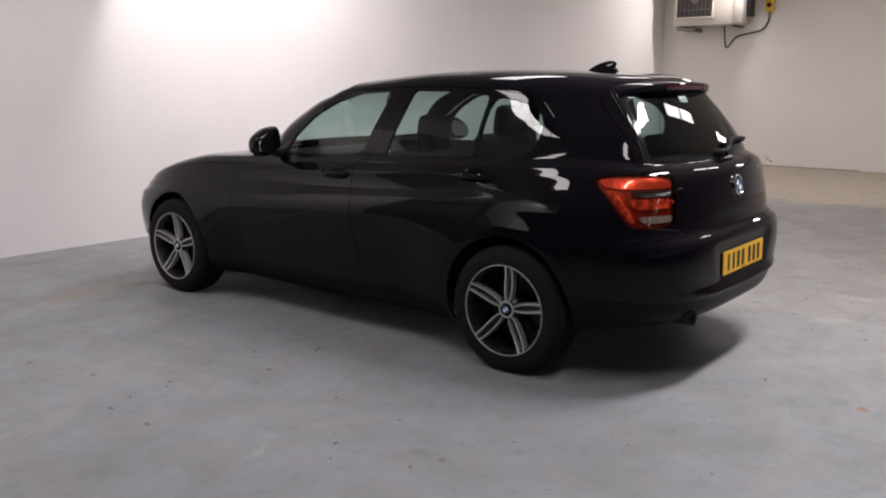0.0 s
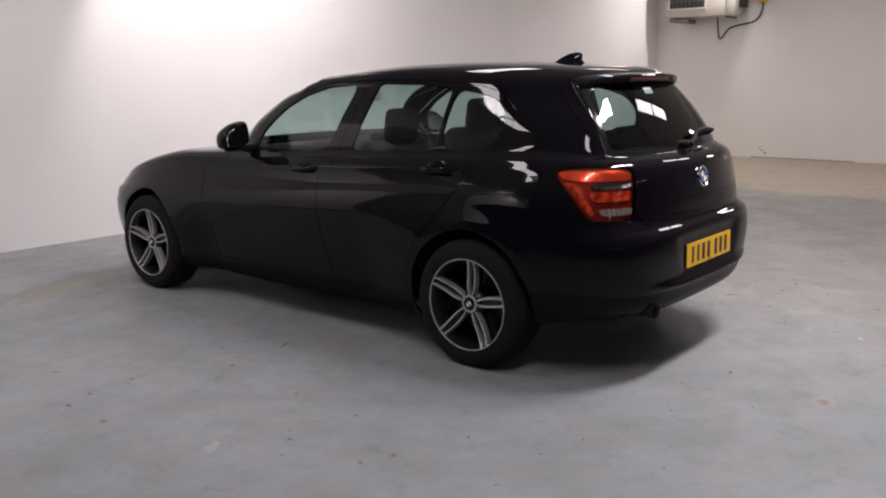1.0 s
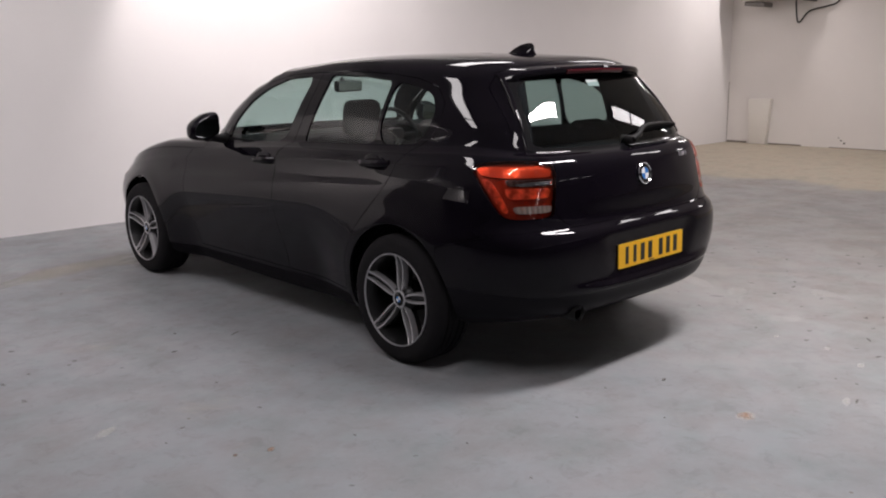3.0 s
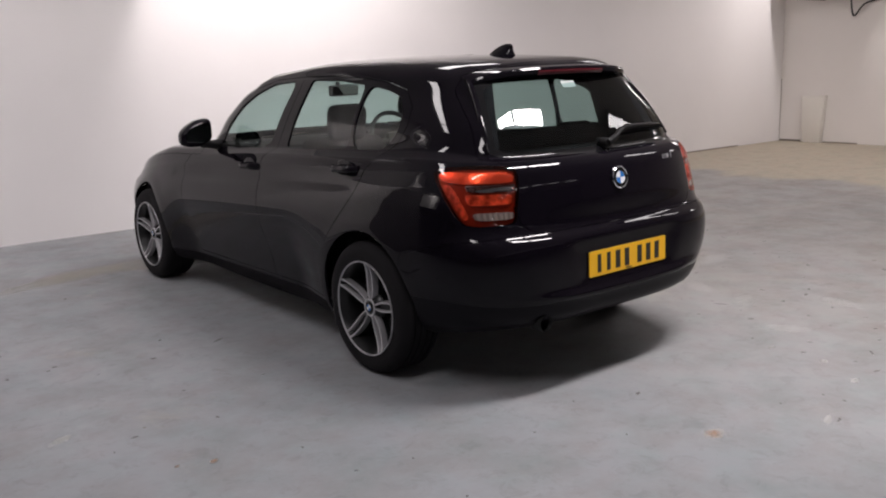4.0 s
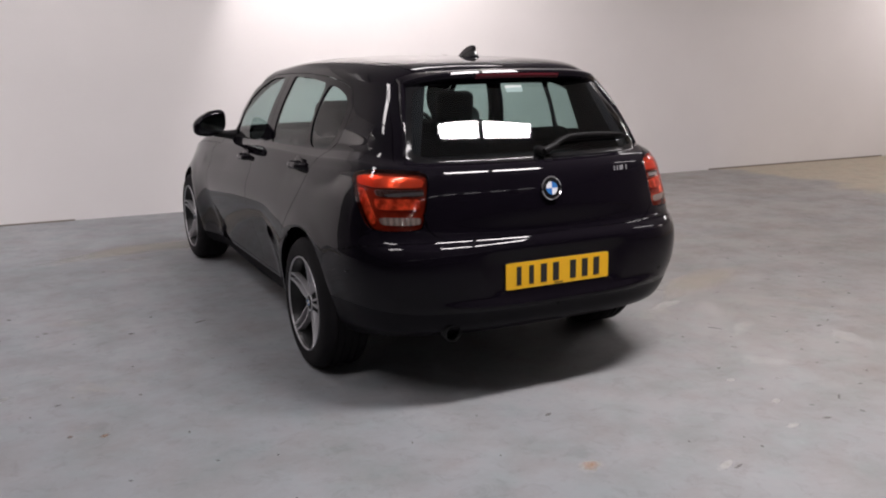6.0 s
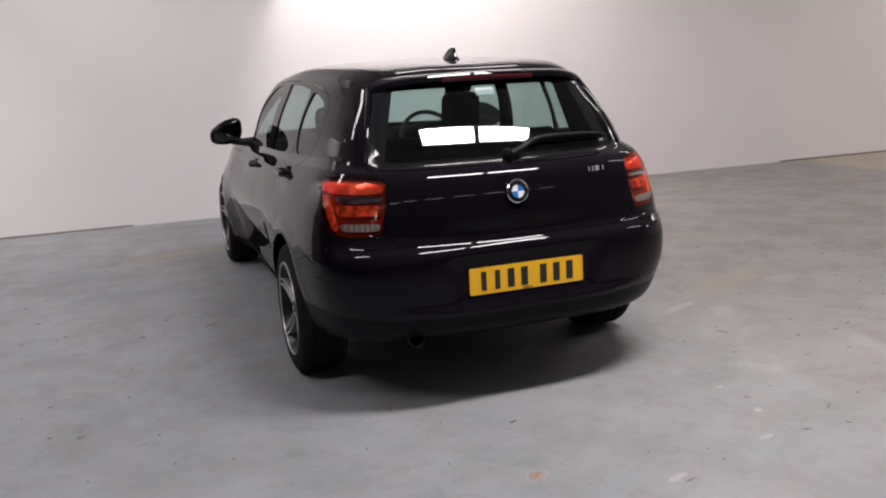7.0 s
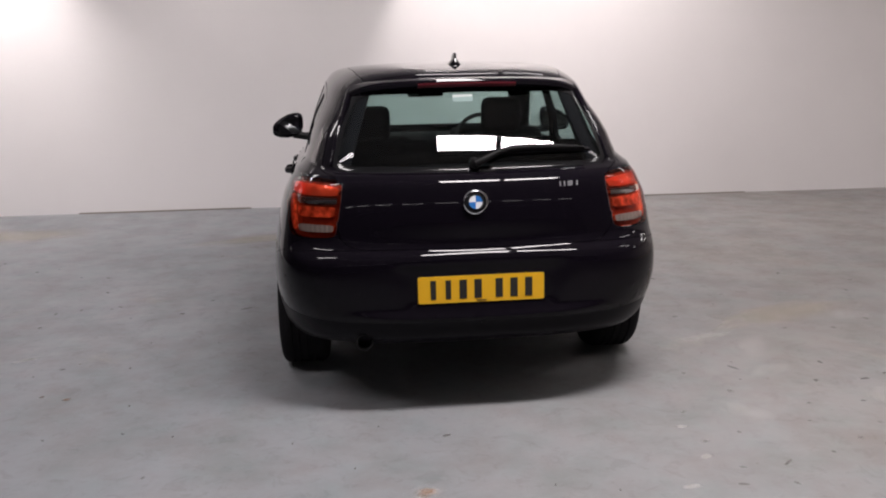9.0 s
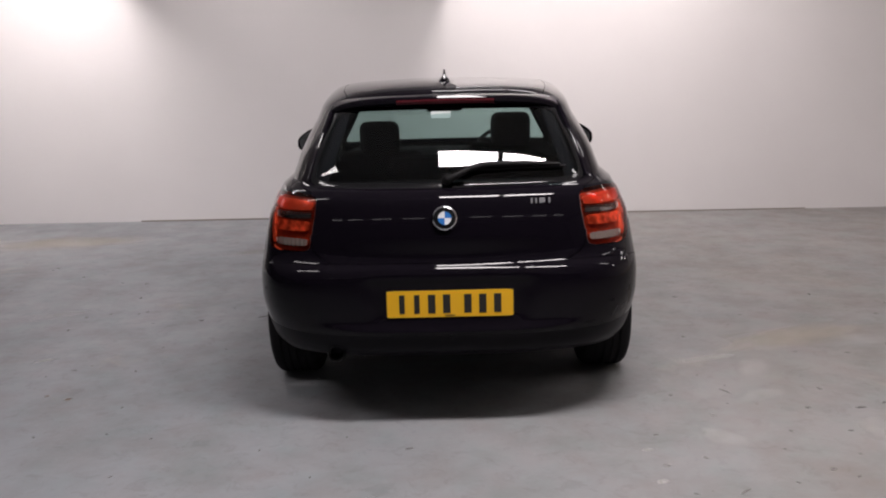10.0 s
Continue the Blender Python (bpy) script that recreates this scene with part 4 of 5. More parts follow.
tailgate = panel("tailgate", "tailgate", PAINT, CAR)
panel("rear_screen", "rear_screen", REARGLASS, tailgate, sink=0.003, flange=0, label="dark tinted rear window").visible_shadow = False
panel("screen_border", "screen_border", GLOSSBLACK, tailgate, sink=0.003, flange=0, label="black printed border of the glass")
for s in (-1, 1):
    door = panel("front_door", "front_door", PAINT, CAR, (s,))
    panel("window", "front_window", SIDEGLASS, door, (s,), sink=0.005, flange=0, label="green tinted window").visible_shadow = False
    panel("sail_panel", "sail_panel", PLASTIC, door, (s,), sink=-0.003, flange=0.006, gap=0)
    door = panel("rear_door", "rear_door", PAINT, CAR, (s,))
    panel("window", "rear_window", SIDEGLASS, door, (s,), sink=0.005, flange=0, label="green tinted window").visible_shadow = False
    panel("window", "quarter_window", SIDEGLASS, door, (s,), sink=0.005, flange=0, label="green tinted quarter window").visible_shadow = False
    panel("headlight", "headlight", CLEARLENS, CAR, (s,), sink=-0.002, label="clear headlight")
    # tail light: reflectors in a housing, behind one smooth lens
    light = panel("tail_light", ["tail_light", *LENSES], HOUSING, CAR, (s,), sink=0.02, flange=0.02, gap=0.003, label="red tail light with a smoked band")
    for band, mat in LENSES.items():
        panel(band, band, mat, light, (s,), sink=0.009, flange=0.012, gap=0.001)
    panel("red_lens", ["tail_light", "upper_light_guide", "outer_light_guide", "brake_lens"], REDGLASS, light, (s,), sink=-0.001, flange=0, gap=0, label="smooth red lens").visible_shadow = False
    for band in (["smoked_band", "chrome_edge"], "reversing_lens"):
        panel("clear_lens", band, CLEARGLASS, light, (s,), sink=-0.001, flange=0, gap=0, label="smooth clear lens").visible_shadow = False


# ---- the car: fittings ----
def side_x(y, z):
    """How far out the car's side lies there."""
    p = SKIN.reshape(-1, 3)
    d = (p[:, 1] - y) ** 2 + (p[:, 2] - z) ** 2 + np.where(p[:, 0] > 0.3, 0, 9)
    return float(p[d.argmin(), 0])


def tail_y(x, z):
    """How far back the car's tail lies there."""
    p = SKIN.reshape(-1, 3)
    d = (p[:, 0] - abs(x)) ** 2 + (p[:, 2] - z) ** 2 + np.where(p[:, 1] < -0.1, 0, 9)
    return float(p[d.argmin(), 1])


def build_wheel():
    """A double five-spoke alloy wheel; its outer face looks along -x."""
    wheel = new("wheel")
    half = 0.113
    tyre = [(-half + 0.012, 0.217), (-half + 0.002, 0.226), (-half - 0.001, 0.25), (-half + 0.001, 0.272), (-half + 0.009, 0.291), (-half + 0.022, 0.303), (-half + 0.036, TYRE)]
    for a in (-0.052, -0.018, 0.018, 0.052):
        tyre += [(a - 0.005, TYRE), (a - 0.004, TYRE - 0.007), (a + 0.004, TYRE - 0.007), (a + 0.005, TYRE)]
    tyre += [(half - 0.036, TYRE), (half - 0.022, 0.303), (half - 0.009, 0.291), (half - 0.001, 0.272), (half + 0.001, 0.25), (half - 0.002, 0.226), (half - 0.012, 0.217)]
    part("tyre", lathe(tyre, 96, "X", True), RUBBER, wheel, "black low-profile tyre", 30)
    rim = part("rim", lathe([(-0.108, 0.216), (-0.09, 0.206), (-0.03, 0.196), (0.089, 0.2), (0.097, 0.216), (0.089, 0.219), (-0.089, 0.219)], 72, "X", True), DARKALLOY, wheel, "grey alloy rim with machined double spokes")
    part("lip", lathe([(-0.108, 0.2225), (-0.1135, 0.2208), (-0.113, 0.2170), (-0.105, 0.2150), (-0.10, 0.2185)], 72, "X", True), ALLOY, wheel, "bright rim edge")
    for k in range(5):
        turn = pose(0, 0, 0, 72 * k, 0, 0)
        # the dark web between two bright bars
        web = bmesh.new()
        ring = []
        for r, w, face in ((0.03, 0.018, -0.062), (0.09, 0.02, -0.062), (0.16, 0.021, -0.066), (0.21, 0.02, -0.074)):
            ring.append([web.verts.new((x, y, r)) for x, y in ((face, -w), (face, w), (face + 0.035, w + 0.004), (face + 0.035, -w - 0.004))])
        for a, b in zip(ring, ring[1:]):
            for i in range(4):
                web.faces.new((a[i], a[(i + 1) % 4], b[(i + 1) % 4], b[i]))
        bmesh.ops.recalc_face_normals(web, faces=web.faces)
        bmesh.ops.transform(web, matrix=turn, verts=web.verts)
        part("spoke", web, DARKALLOY, wheel)
        for s in (-1, 1):
            bar = bmesh.new()
            ring = []
            for r, inner, outer, face in ((0.040, 0.004, 0.011, -0.080), (0.062, 0.011, 0.0195, -0.081), (0.10, 0.0150, 0.0245, -0.083), (0.15, 0.0150, 0.0245, -0.088), (0.19, 0.0125, 0.0235, -0.097), (0.2155, 0.0095, 0.0225, -0.108)):
                ring.append([bar.verts.new((x, s * y, r)) for x, y in ((face, inner + 0.001), (face, outer - 0.001), (face + 0.003, outer), (face + 0.03, outer + 0.002), (face + 0.03, inner - 0.001), (face + 0.003, inner))])
            for a, b in zip(ring, ring[1:]):
                for i in range(6):
                    bar.faces.new((a[i], a[(i + 1) % 6], b[(i + 1) % 6], b[i]))
            bar.faces.new(ring[0])
            bar.faces.new(ring[-1])
            bmesh.ops.recalc_face_normals(bar, faces=bar.faces)
            bmesh.ops.transform(bar, matrix=turn, verts=bar.verts)
            part("machined_bar", bar, ALLOY, wheel, angle=25)
        bolt = lathe([(-0.06, 0.0001), (-0.06, 0.008), (-0.045, 0.009)], 8)
        a = radians(72 * k + 36)
        bmesh.ops.translate(bolt, vec=(0, 0.052 * math.sin(a), 0.052 * math.cos(a)), verts=bolt.verts)
        part("wheel_bolt", bolt, STEEL, wheel)
    part("hub", lathe([(-0.04, 0.07), (-0.062, 0.06), (-0.074, 0.043), (-0.081, 0.0405), (-0.080, 0.031)], 40), DARKALLOY, wheel)
    part("hub_ring", lathe([(-0.079, 0.0435), (-0.083, 0.042), (-0.083, 0.034), (-0.079, 0.032)], 40), ALLOY, wheel)
    part("hub_cap", lathe([(-0.074, 0.032), (-0.083, 0.031), (-0.086, 0.025), (-0.0865, 0.0001)], 32), GLOSSBLACK, wheel, "black hub cap with a blue and white disc")
    roundel((-0.0872, 0, 0), 0.015, wheel, pose(0, 0, 0, 0, 0, -90))
    part("brake_disc", lathe([(0.02, 0.06), (0.02, 0.152), (0.042, 0.152), (0.042, 0.06)], 48, "X", True), STEEL, wheel, "bare steel brake disc")
    part("disc_hat", lathe([(-0.008, 0.0001), (-0.008, 0.07), (0.02, 0.075)], 32), DARKALLOY, wheel)
    caliper = box(0.07, 0.07, 0.15, (0.03, -0.135, 0.02), 0.012, pose(0, 0, 0, 8, 0, 0))
    part("brake_caliper", caliper, STEEL, wheel)
    return wheel


def roundel(at, r, parent, turn):
    """Four quarter discs, blue and white."""
    for k in range(4):
        bm = bmesh.new()
        mid = bm.verts.new((0, 0, 0))
        arc = [bm.verts.new((r * math.cos(a), 0, r * math.sin(a))) for a in np.linspace(k * math.pi / 2, (k + 1) * math.pi / 2, 9)]
        for a, b in zip(arc, arc[1:]):
            bm.faces.new((mid, a, b))
        bmesh.ops.recalc_face_normals(bm, faces=bm.faces)
        bmesh.ops.solidify(bm, geom=bm.faces[:], thickness=0.001)
        bmesh.ops.transform(bm, matrix=Matrix.Translation(at) @ turn, verts=bm.verts)
        part("enamel_quarter", bm, BLUE if k % 2 else WHITE, parent)


wheel = build_wheel()
wheel.parent = CAR
wheel.matrix_basis = pose(-0.754, REAR_AXLE, HUB, 7)
tagged(wheel, "double five-spoke alloy wheel with a black tyre")
for s, y, track in ((-1, FRONT_AXLE, 0.742), (1, REAR_AXLE, 0.754), (1, FRONT_AXLE, 0.742)):
    copy_thing(wheel, pose(s * track, y, HUB, 0, 0, 180 if s > 0 else 0) @ pose(0, 0, 0, 1 if y > 1 else 20))

# under the body
for s in (-1, 1):
    for y in (REAR_AXLE, FRONT_AXLE):
        bm = bmesh.new()
        rows = []
        for x in (0.48, 0.765):
            rows.append([bm.verts.new((s * x, y + 0.354 * math.cos(a), 0.318 + 0.354 * math.sin(a))) for a in np.linspace(-0.12, math.pi + 0.12, 40)])
        for i in range(39):
            bm.faces.new((rows[0][i], rows[0][i + 1], rows[1][i + 1], rows[1][i]))
        bm.faces.new(rows[0])
        bmesh.ops.recalc_face_normals(bm, faces=bm.faces)
        part("wheel_arch_liner", bm, PLASTIC, CAR)
        axle = rod([(s * 0.3, y, HUB), (s * 0.7, y, HUB)], 0.045, 12)
        part("axle", axle, PLASTIC, CAR)
part("underbody", box(1.0, 3.7, 0.1, (0, 1.44, 0.29), 0.02), PLASTIC, CAR)
part("underbody", box(1.36, 1.9, 0.08, (0, 1.34, 0.25), 0.02), PLASTIC, CAR)
pipe = lathe([(-0.80, 0.028), (-0.815, 0.034), (-0.80, 0.036), (-0.55, 0.034)], 24, "Y")
bmesh.ops.translate(pipe, vec=(-0.48, 0.01, 0.322), verts=pipe.verts)
part("exhaust_pipe", pipe, SOOT, CAR, "dark single exhaust tailpipe")
part("silencer", box(0.8, 0.22, 0.14, (-0.05, -0.48, 0.38), 0.05), SOOT, CAR)

# door handles and mirrors
for s in (-1, 1):
    doors = [o for o in CAR.children if o.name.split(".")[0] in ("front_door", "rear_door") and (o.data.vertices[0].co.x > 0) == (s > 0)]
    for door in doors:
        y0, y1, z0 = (1.05, 1.25, 0.886) if door.name.startswith("front") else (0.09, 0.31, 0.934)
        pts, rad = [], []
        for i in range(13):
            q = i / 12
            y = y0 + (y1 - y0) * q
            lift = 0.034 * min(1, 4 * q, 4 * (1 - q)) - 0.006
            pts.append((s * (side_x(y, z0) + lift), y, z0 - 0.006 * q))
            rad.append(0.0125)
        grip = rod(pts, rad, 10)
        bmesh.ops.scale(grip, vec=(1, 1, 1.35), space=Matrix.Translation((0, 0, -z0)), verts=grip.verts)
        part("handle", grip, PAINT, door, "black grip handle")
        cup = lathe([(0.0005, 0.0001), (0.0015, 0.03), (0.0015, 0.045), (-0.002, 0.05)], 24)
        bmesh.ops.scale(cup, vec=(s, 1.5, 0.8), verts=cup.verts)
        ym = (y0 + y1) / 2
        bmesh.ops.translate(cup, vec=(s * side_x(ym, z0), ym, z0), verts=cup.verts)
        part("handle_recess", cup, PAINT, door)
    door = doors[0] if doors[0].name.startswith("front") else doors[1]
    # mirror: a rounded housing on a short arm, its glass looking back
    bm = bmesh.new()
    bmesh.ops.create_uvsphere(bm, u_segments=32, v_segments=20, radius=1)
    for v in bm.verts:
        x, y, z = v.co
        sq = lambda c, n: math.copysign(abs(c) ** n, c)
        x, z = sq(x, 0.62), sq(z, 0.62)
        depth = 0.08 if y > 0 else 0.03
        taper = 1 - 0.34 * (x if x > 0 else 0)
        v.co = (0.1 * x, depth * sq(y, 0.8), 0.076 * z * taper - 0.024 * x)
        v.co.x *= s
    at = Matrix.Translation((s * 0.892, 1.615, 1.042)) @ pose(0, 0, 0, 0, 0, -s * 6)
    bmesh.ops.transform(bm, matrix=at, verts=bm.verts)
    part("mirror_housing", bm, PAINT, door, "black door mirror", 60)
    face = rounded([(-0.086, -0.046), (0.078, -0.06), (0.084, 0.002), (0.026, 0.044), (-0.08, 0.066)], 4, 0.3)
    part("mirror_glass", prism([(s * a, b) for a, b in face], 0.006, at @ Matrix.Translation((0, -0.0315, 0))), MIRROR, door, "mirror glass")
    arm = rod([(s * 0.72, 1.66, 0.965), (s * 0.79, 1.65, 0.972), (s * 0.86, 1.63, 0.99)], [0.035, 0.024, 0.028], 12)
    part("mirror_arm", arm, PLASTIC, door)

# number plate, roundel and model badge
plate = new("number_plate")
plate.parent = CAR
tagged(plate, "yellow number plate with dark characters")
plate.location, plate.rotation_euler = (0, -0.842, 0.541), (radians(-1), 0, 0)
part("backing", prism(rounded([(-0.262, -0.058), (0.262, -0.058), (0.262, 0.058), (-0.262, 0.058)], 3, 0.04), 0.008, Matrix.Translation((0, 0.001, 0))), PLASTIC, plate)
part("face", prism(rounded([(-0.259, -0.0555), (0.259, -0.0555), (0.259, 0.0555), (-0.259, 0.0555)], 3, 0.04), 0.004, Matrix.Translation((0, -0.003, 0))), YELLOW, plate)
for i, x in enumerate((-0.197, -0.136, -0.075, -0.014, 0.073, 0.134, 0.195)):
    part("character_bar", box(0.022 if i in (0, 1) else 0.03, 0.0015, 0.078, (x, -0.0038, 0)), INK, plate)
part("maker_bar", box(0.04, 0.001, 0.004, (0, -0.0036, -0.049)), INK, plate)
badge = new("badge")
badge.parent = CAR
tagged(badge, "round badge, chrome ring with blue and white quarters")
badge.scale = (1.22, 1.22, 1.22)
badge.location, badge.rotation_euler = (-0.014, tail_y(0, 0.888) - 0.001, 0.888), (radians(-10), 0, 0)
part("ring", lathe([(0.001, 0.041), (-0.006, 0.041), (-0.009, 0.038), (-0.006, 0.0355), (0.001, 0.0355)], 48, "Y"), CHROME, badge)
part("disc", lathe([(-0.005, 0.0001), (-0.005, 0.036), (0.001, 0.036)], 48, "Y"), GLOSSBLACK, badge)
part("inner_ring", lathe([(-0.005, 0.0245), (-0.008, 0.0235), (-0.005, 0.0225)], 40, "Y"), CHROME, badge)
for k in range(4):
    bm = bmesh.new()
    mid = bm.verts.new((0, -0.0065, 0))
    arc = [bm.verts.new((0.0225 * math.cos(a), -0.0065, 0.0225 * math.sin(a))) for a in np.linspace(k * math.pi / 2, (k + 1) * math.pi / 2, 9)]
    for a, b in zip(arc, arc[1:]):
        bm.faces.new((mid, b, a))
    part("quarter", bm, WHITE if k % 2 else BLUE, badge)
for i, (w, x) in enumerate(((0.008, 0.345), (0.008, 0.363), (0.024, 0.388), (0.008, 0.418))):
    y = tail_y(x, 0.945)
    part("model_bar", box(w, 0.003, 0.021, (x, y - 0.001, 0.945), 0.0008, pose(0, 0, 0, -8, 0, 12), 1), SILVER, tailgate, "small silver lettering bar")

# roof spoiler with the high brake light, aerial and wiper
def tail_edge(x):
    """The spoiler's rear edge: how far back, and how far down."""
    q = abs(x) / 0.51
    return -0.505 + 0.05 * q**2 + 0.08 * q**6, 0.016 * q**2 + 0.036 * q**7


bm = bmesh.new()
ring = []
for i in range(61):
    x = 0.51 * (-1 + i / 30)
    back, drop = tail_edge(x)
    fore = -0.40 + 0.06 * (abs(x) / 0.51) ** 4
    ring.append([bm.verts.new(c) for c in (
        (x, fore, 1.380 - drop * 0.75), (x, fore * 0.6 + back * 0.4, 1.379 - drop * 0.88), (x, fore * 0.25 + back * 0.75, 1.376 - drop), (x, back - 0.002, 1.371 - drop), (x, back - 0.007, 1.363 - drop),
        (x, back - 0.003, 1.346 - drop), (x, back + 0.012, 1.334 - drop), (x, fore * 0.3 + back * 0.7, 1.332 - drop), (x, fore, 1.342 - drop))])
for a, b in zip(ring, ring[1:]):
    for i in range(9):
        bm.faces.new((a[i], b[i], b[(i + 1) % 9], a[(i + 1) % 9]))
bm.faces.new(ring[0])
bm.faces.new(ring[-1])
bmesh.ops.recalc_face_normals(bm, faces=bm.faces)
part("roof_spoiler", bm, PAINT, tailgate, "black roof spoiler", 18)
bm = bmesh.new()
ring = []
for i in range(17):
    x = 0.21 * (-1 + i / 8)
    y, drop = tail_edge(x)
    ring.append([bm.verts.new((x, y + a, z - drop)) for a, z in ((-0.008, 1.357), (-0.009, 1.350), (-0.002, 1.338), (0.01, 1.343), (0.01, 1.358))])
for a, b in zip(ring, ring[1:]):
    for i in range(5):
        bm.faces.new((a[i], b[i], b[(i + 1) % 5], a[(i + 1) % 5]))
bm.faces.new(ring[0])
bm.faces.new(ring[-1])
bmesh.ops.recalc_face_normals(bm, faces=bm.faces)
part("high_brake_light", bm, DARKRED, tailgate, "dark red strip light")

# gloss blades beside the rear screen
zs = np.linspace(1.03, 1.325, 16)
xs = np.interp(zs, (1.03, 1.19, 1.305, 1.33), (0.592, 0.548, 0.505, 0.49))
curve = np.polyfit(zs, [tail_y(x, z) for x, z in zip(xs, zs)], 2)
for s in (-1, 1):
    blade = rod([(s * x, np.polyval(curve, z) + 0.004, z) for x, z in zip(xs, zs)], [0.006 + 0.009 * i / 15 for i in range(16)], 12)
    part("screen_blade", blade, PAINT, tailgate, "gloss black blade beside the rear window", 60)

bm = bmesh.new()
ring = []
for y, w, h in ((0.06, 0.004, 0.002), (0.035, 0.026, 0.017), (0.0, 0.035, 0.037), (-0.035, 0.036, 0.051), (-0.07, 0.034, 0.058), (-0.092, 0.031, 0.058), (-0.103, 0.028, 0.048), (-0.108, 0.024, 0.02), (-0.122, 0.02, 0.002)):
    z = 1.417 + 0.02 * y
    y, h = 1.15 * y, 1.15 * h
    ring.append([bm.verts.new((x, y, z + zz)) for x, zz in ((-w, -0.006), (-w * 0.8, h * 0.22), (-w * 0.22, h * 0.62), (-0.004, h), (0.004, h), (w * 0.22, h * 0.62), (w * 0.8, h * 0.22), (w, -0.006))])
for a, b in zip(ring, ring[1:]):
    for i in range(7):
        bm.faces.new((a[i], a[i + 1], b[i + 1], b[i]))
bm.faces.new(ring[0])
bm.faces.new(ring[-1])
bmesh.ops.recalc_face_normals(bm, faces=bm.faces)
part("aerial_fin", bm, PAINT, CAR, "black shark-fin aerial", 50)

arm = [(0.0, 0.026, 1.035), (0.05, 0.036, 1.057), (0.1, 0.037, 1.079), (0.15, 0.036, 1.090), (0.22, 0.034, 1.092), (0.36, 0.030, 1.089), (0.475, 0.024, 1.081)]
part("wiper_arm", rod([(x, tail_y(x, z) - off, z) for x, off, z in arm], [0.017, 0.014, 0.0125, 0.012, 0.0115, 0.010, 0.006], 12), WIPER, tailgate, "black rear wiper")
part("wiper_blade", rod([(x, tail_y(x, 1.073) - 0.009, 1.076 - 0.02 * abs(x - 0.3)) for x in np.linspace(0.1, 0.5, 9)], 0.009, 6), RUBBER, tailgate)
part("wiper_pivot", lathe([(0.03, 0.022), (-0.02, 0.022), (-0.028, 0.017), (-0.03, 0.0001)], 20, "Y"), WIPER, tailgate).location = (0, tail_y(0, 1.034), 1.034)
part("window_sticker", box(0.085, 0.0015, 0.034, (-0.02, tail_y(0.02, 1.29) + 0.006, 1.29), 0, pose(0, 0, 0, -32, 0, 0)), STICKER, tailgate, "small pale sticker inside the glass")

# inside the car
for s in (-1, 1):
    for y0, y1 in ((1.0, 1.93), (0.09, 0.97)):
        part("door_lining", box(0.03, y1 - y0, 0.69, (s * 0.722, (y0 + y1) / 2, 0.63), 0.01), LINING, CAR)
part("dashboard", join(box(1.4, 0.5, 0.34, (0, 1.72, 0.79), 0.08), box(0.4, 0.18, 0.08, (0.37, 1.5, 0.97), 0.035)), LINING, CAR)
part("parcel_shelf", box(1.14, 0.46, 0.03, (0, -0.36, 0.965), 0.01), LINING, CAR)
part("cabin_floor", box(1.5, 2.3, 0.05, (0, 0.95, 0.32), 0.01), LINING, CAR)


for s in (-1, 1):  # wide linings of the pillars beside the boot
    bm = bmesh.new()
    low = [bm.verts.new((s * x, y, 0.97)) for x, y in ((0.52, -0.60), (0.60, -0.60), (0.67, -0.17), (0.60, -0.17))]
    top = [bm.verts.new((s * x, y, 1.33)) for x, y in ((0.40, -0.42), (0.45, -0.42), (0.53, -0.15), (0.47, -0.15))]
    bm.faces.new(low[::-1])
    bm.faces.new(top)
    for i in range(4):
        bm.faces.new((low[i], low[(i + 1) % 4], top[(i + 1) % 4], top[i]))
    bmesh.ops.recalc_face_normals(bm, faces=bm.faces)
    bmesh.ops.bevel(bm, geom=bm.edges[:], offset=0.02, segments=2, profile=0.5, affect="EDGES")
    part("pillar_lining", bm, MATBLACK, CAR)


def seat(x, y, tall):
    ob = new("front_seat")
    ob.parent = CAR
    ob.location = (x, y, 0.34)
    part("cushion", box(0.5, 0.52, 0.2, (0, 0.2, 0.16), 0.06, None, 3), FABRIC, ob)
    part("backrest", box(0.5, 0.15, 0.55, (0, -0.12, 0.415), 0.06, pose(0, 0, 0, 14, 0, 0), 3), FABRIC, ob)
    rest = box(0.23, 0.1, 0.2, (0, -0.215, tall), 0.045, pose(0, 0, 0, 8, 0, 0), 3)
    part("headrest", rest, FABRIC, ob)
    for s in (-1, 1):
        part("headrest_post", rod([(s * 0.06, -0.19, 0.62), (s * 0.06, -0.21, tall)], 0.007, 8), CHROME, ob)
    return ob


one = seat(-0.38, 1.01, 0.76)
copy_thing(one, pose(0.38, 1.03, 0.375))
bench = new("rear_seat")
bench.parent = CAR
part("cushion", box(1.28, 0.5, 0.2, (0, 0.2, 0.5), 0.06, None, 3), FABRIC, bench)
part("backrest", box(1.28, 0.16, 0.58, (0, -0.1, 0.785), 0.06, pose(0, 0, 0, 16, 0, 0), 3), FABRIC, bench)
for x in (-0.36, 0.36):
    part("headrest", box(0.24, 0.09, 0.12, (x, -0.19, 1.03), 0.04, pose(0, 0, 0, 10, 0, 0), 3), FABRIC, bench)
wheel_rim = [(0.37 + 0.18 * math.cos(a), 1.38 + 0.075 * math.sin(a), 0.93 + 0.165 * math.sin(a)) for a in np.linspace(0, 2 * math.pi, 40)[:-1]]
steering = part("steering_wheel", rod(wheel_rim, 0.014, 8, True), PLASTIC, CAR, "black steering wheel")
part("steering_hub", box(0.13, 0.05, 0.11, (0.37, 1.39, 0.92), 0.025), PLASTIC, steering)
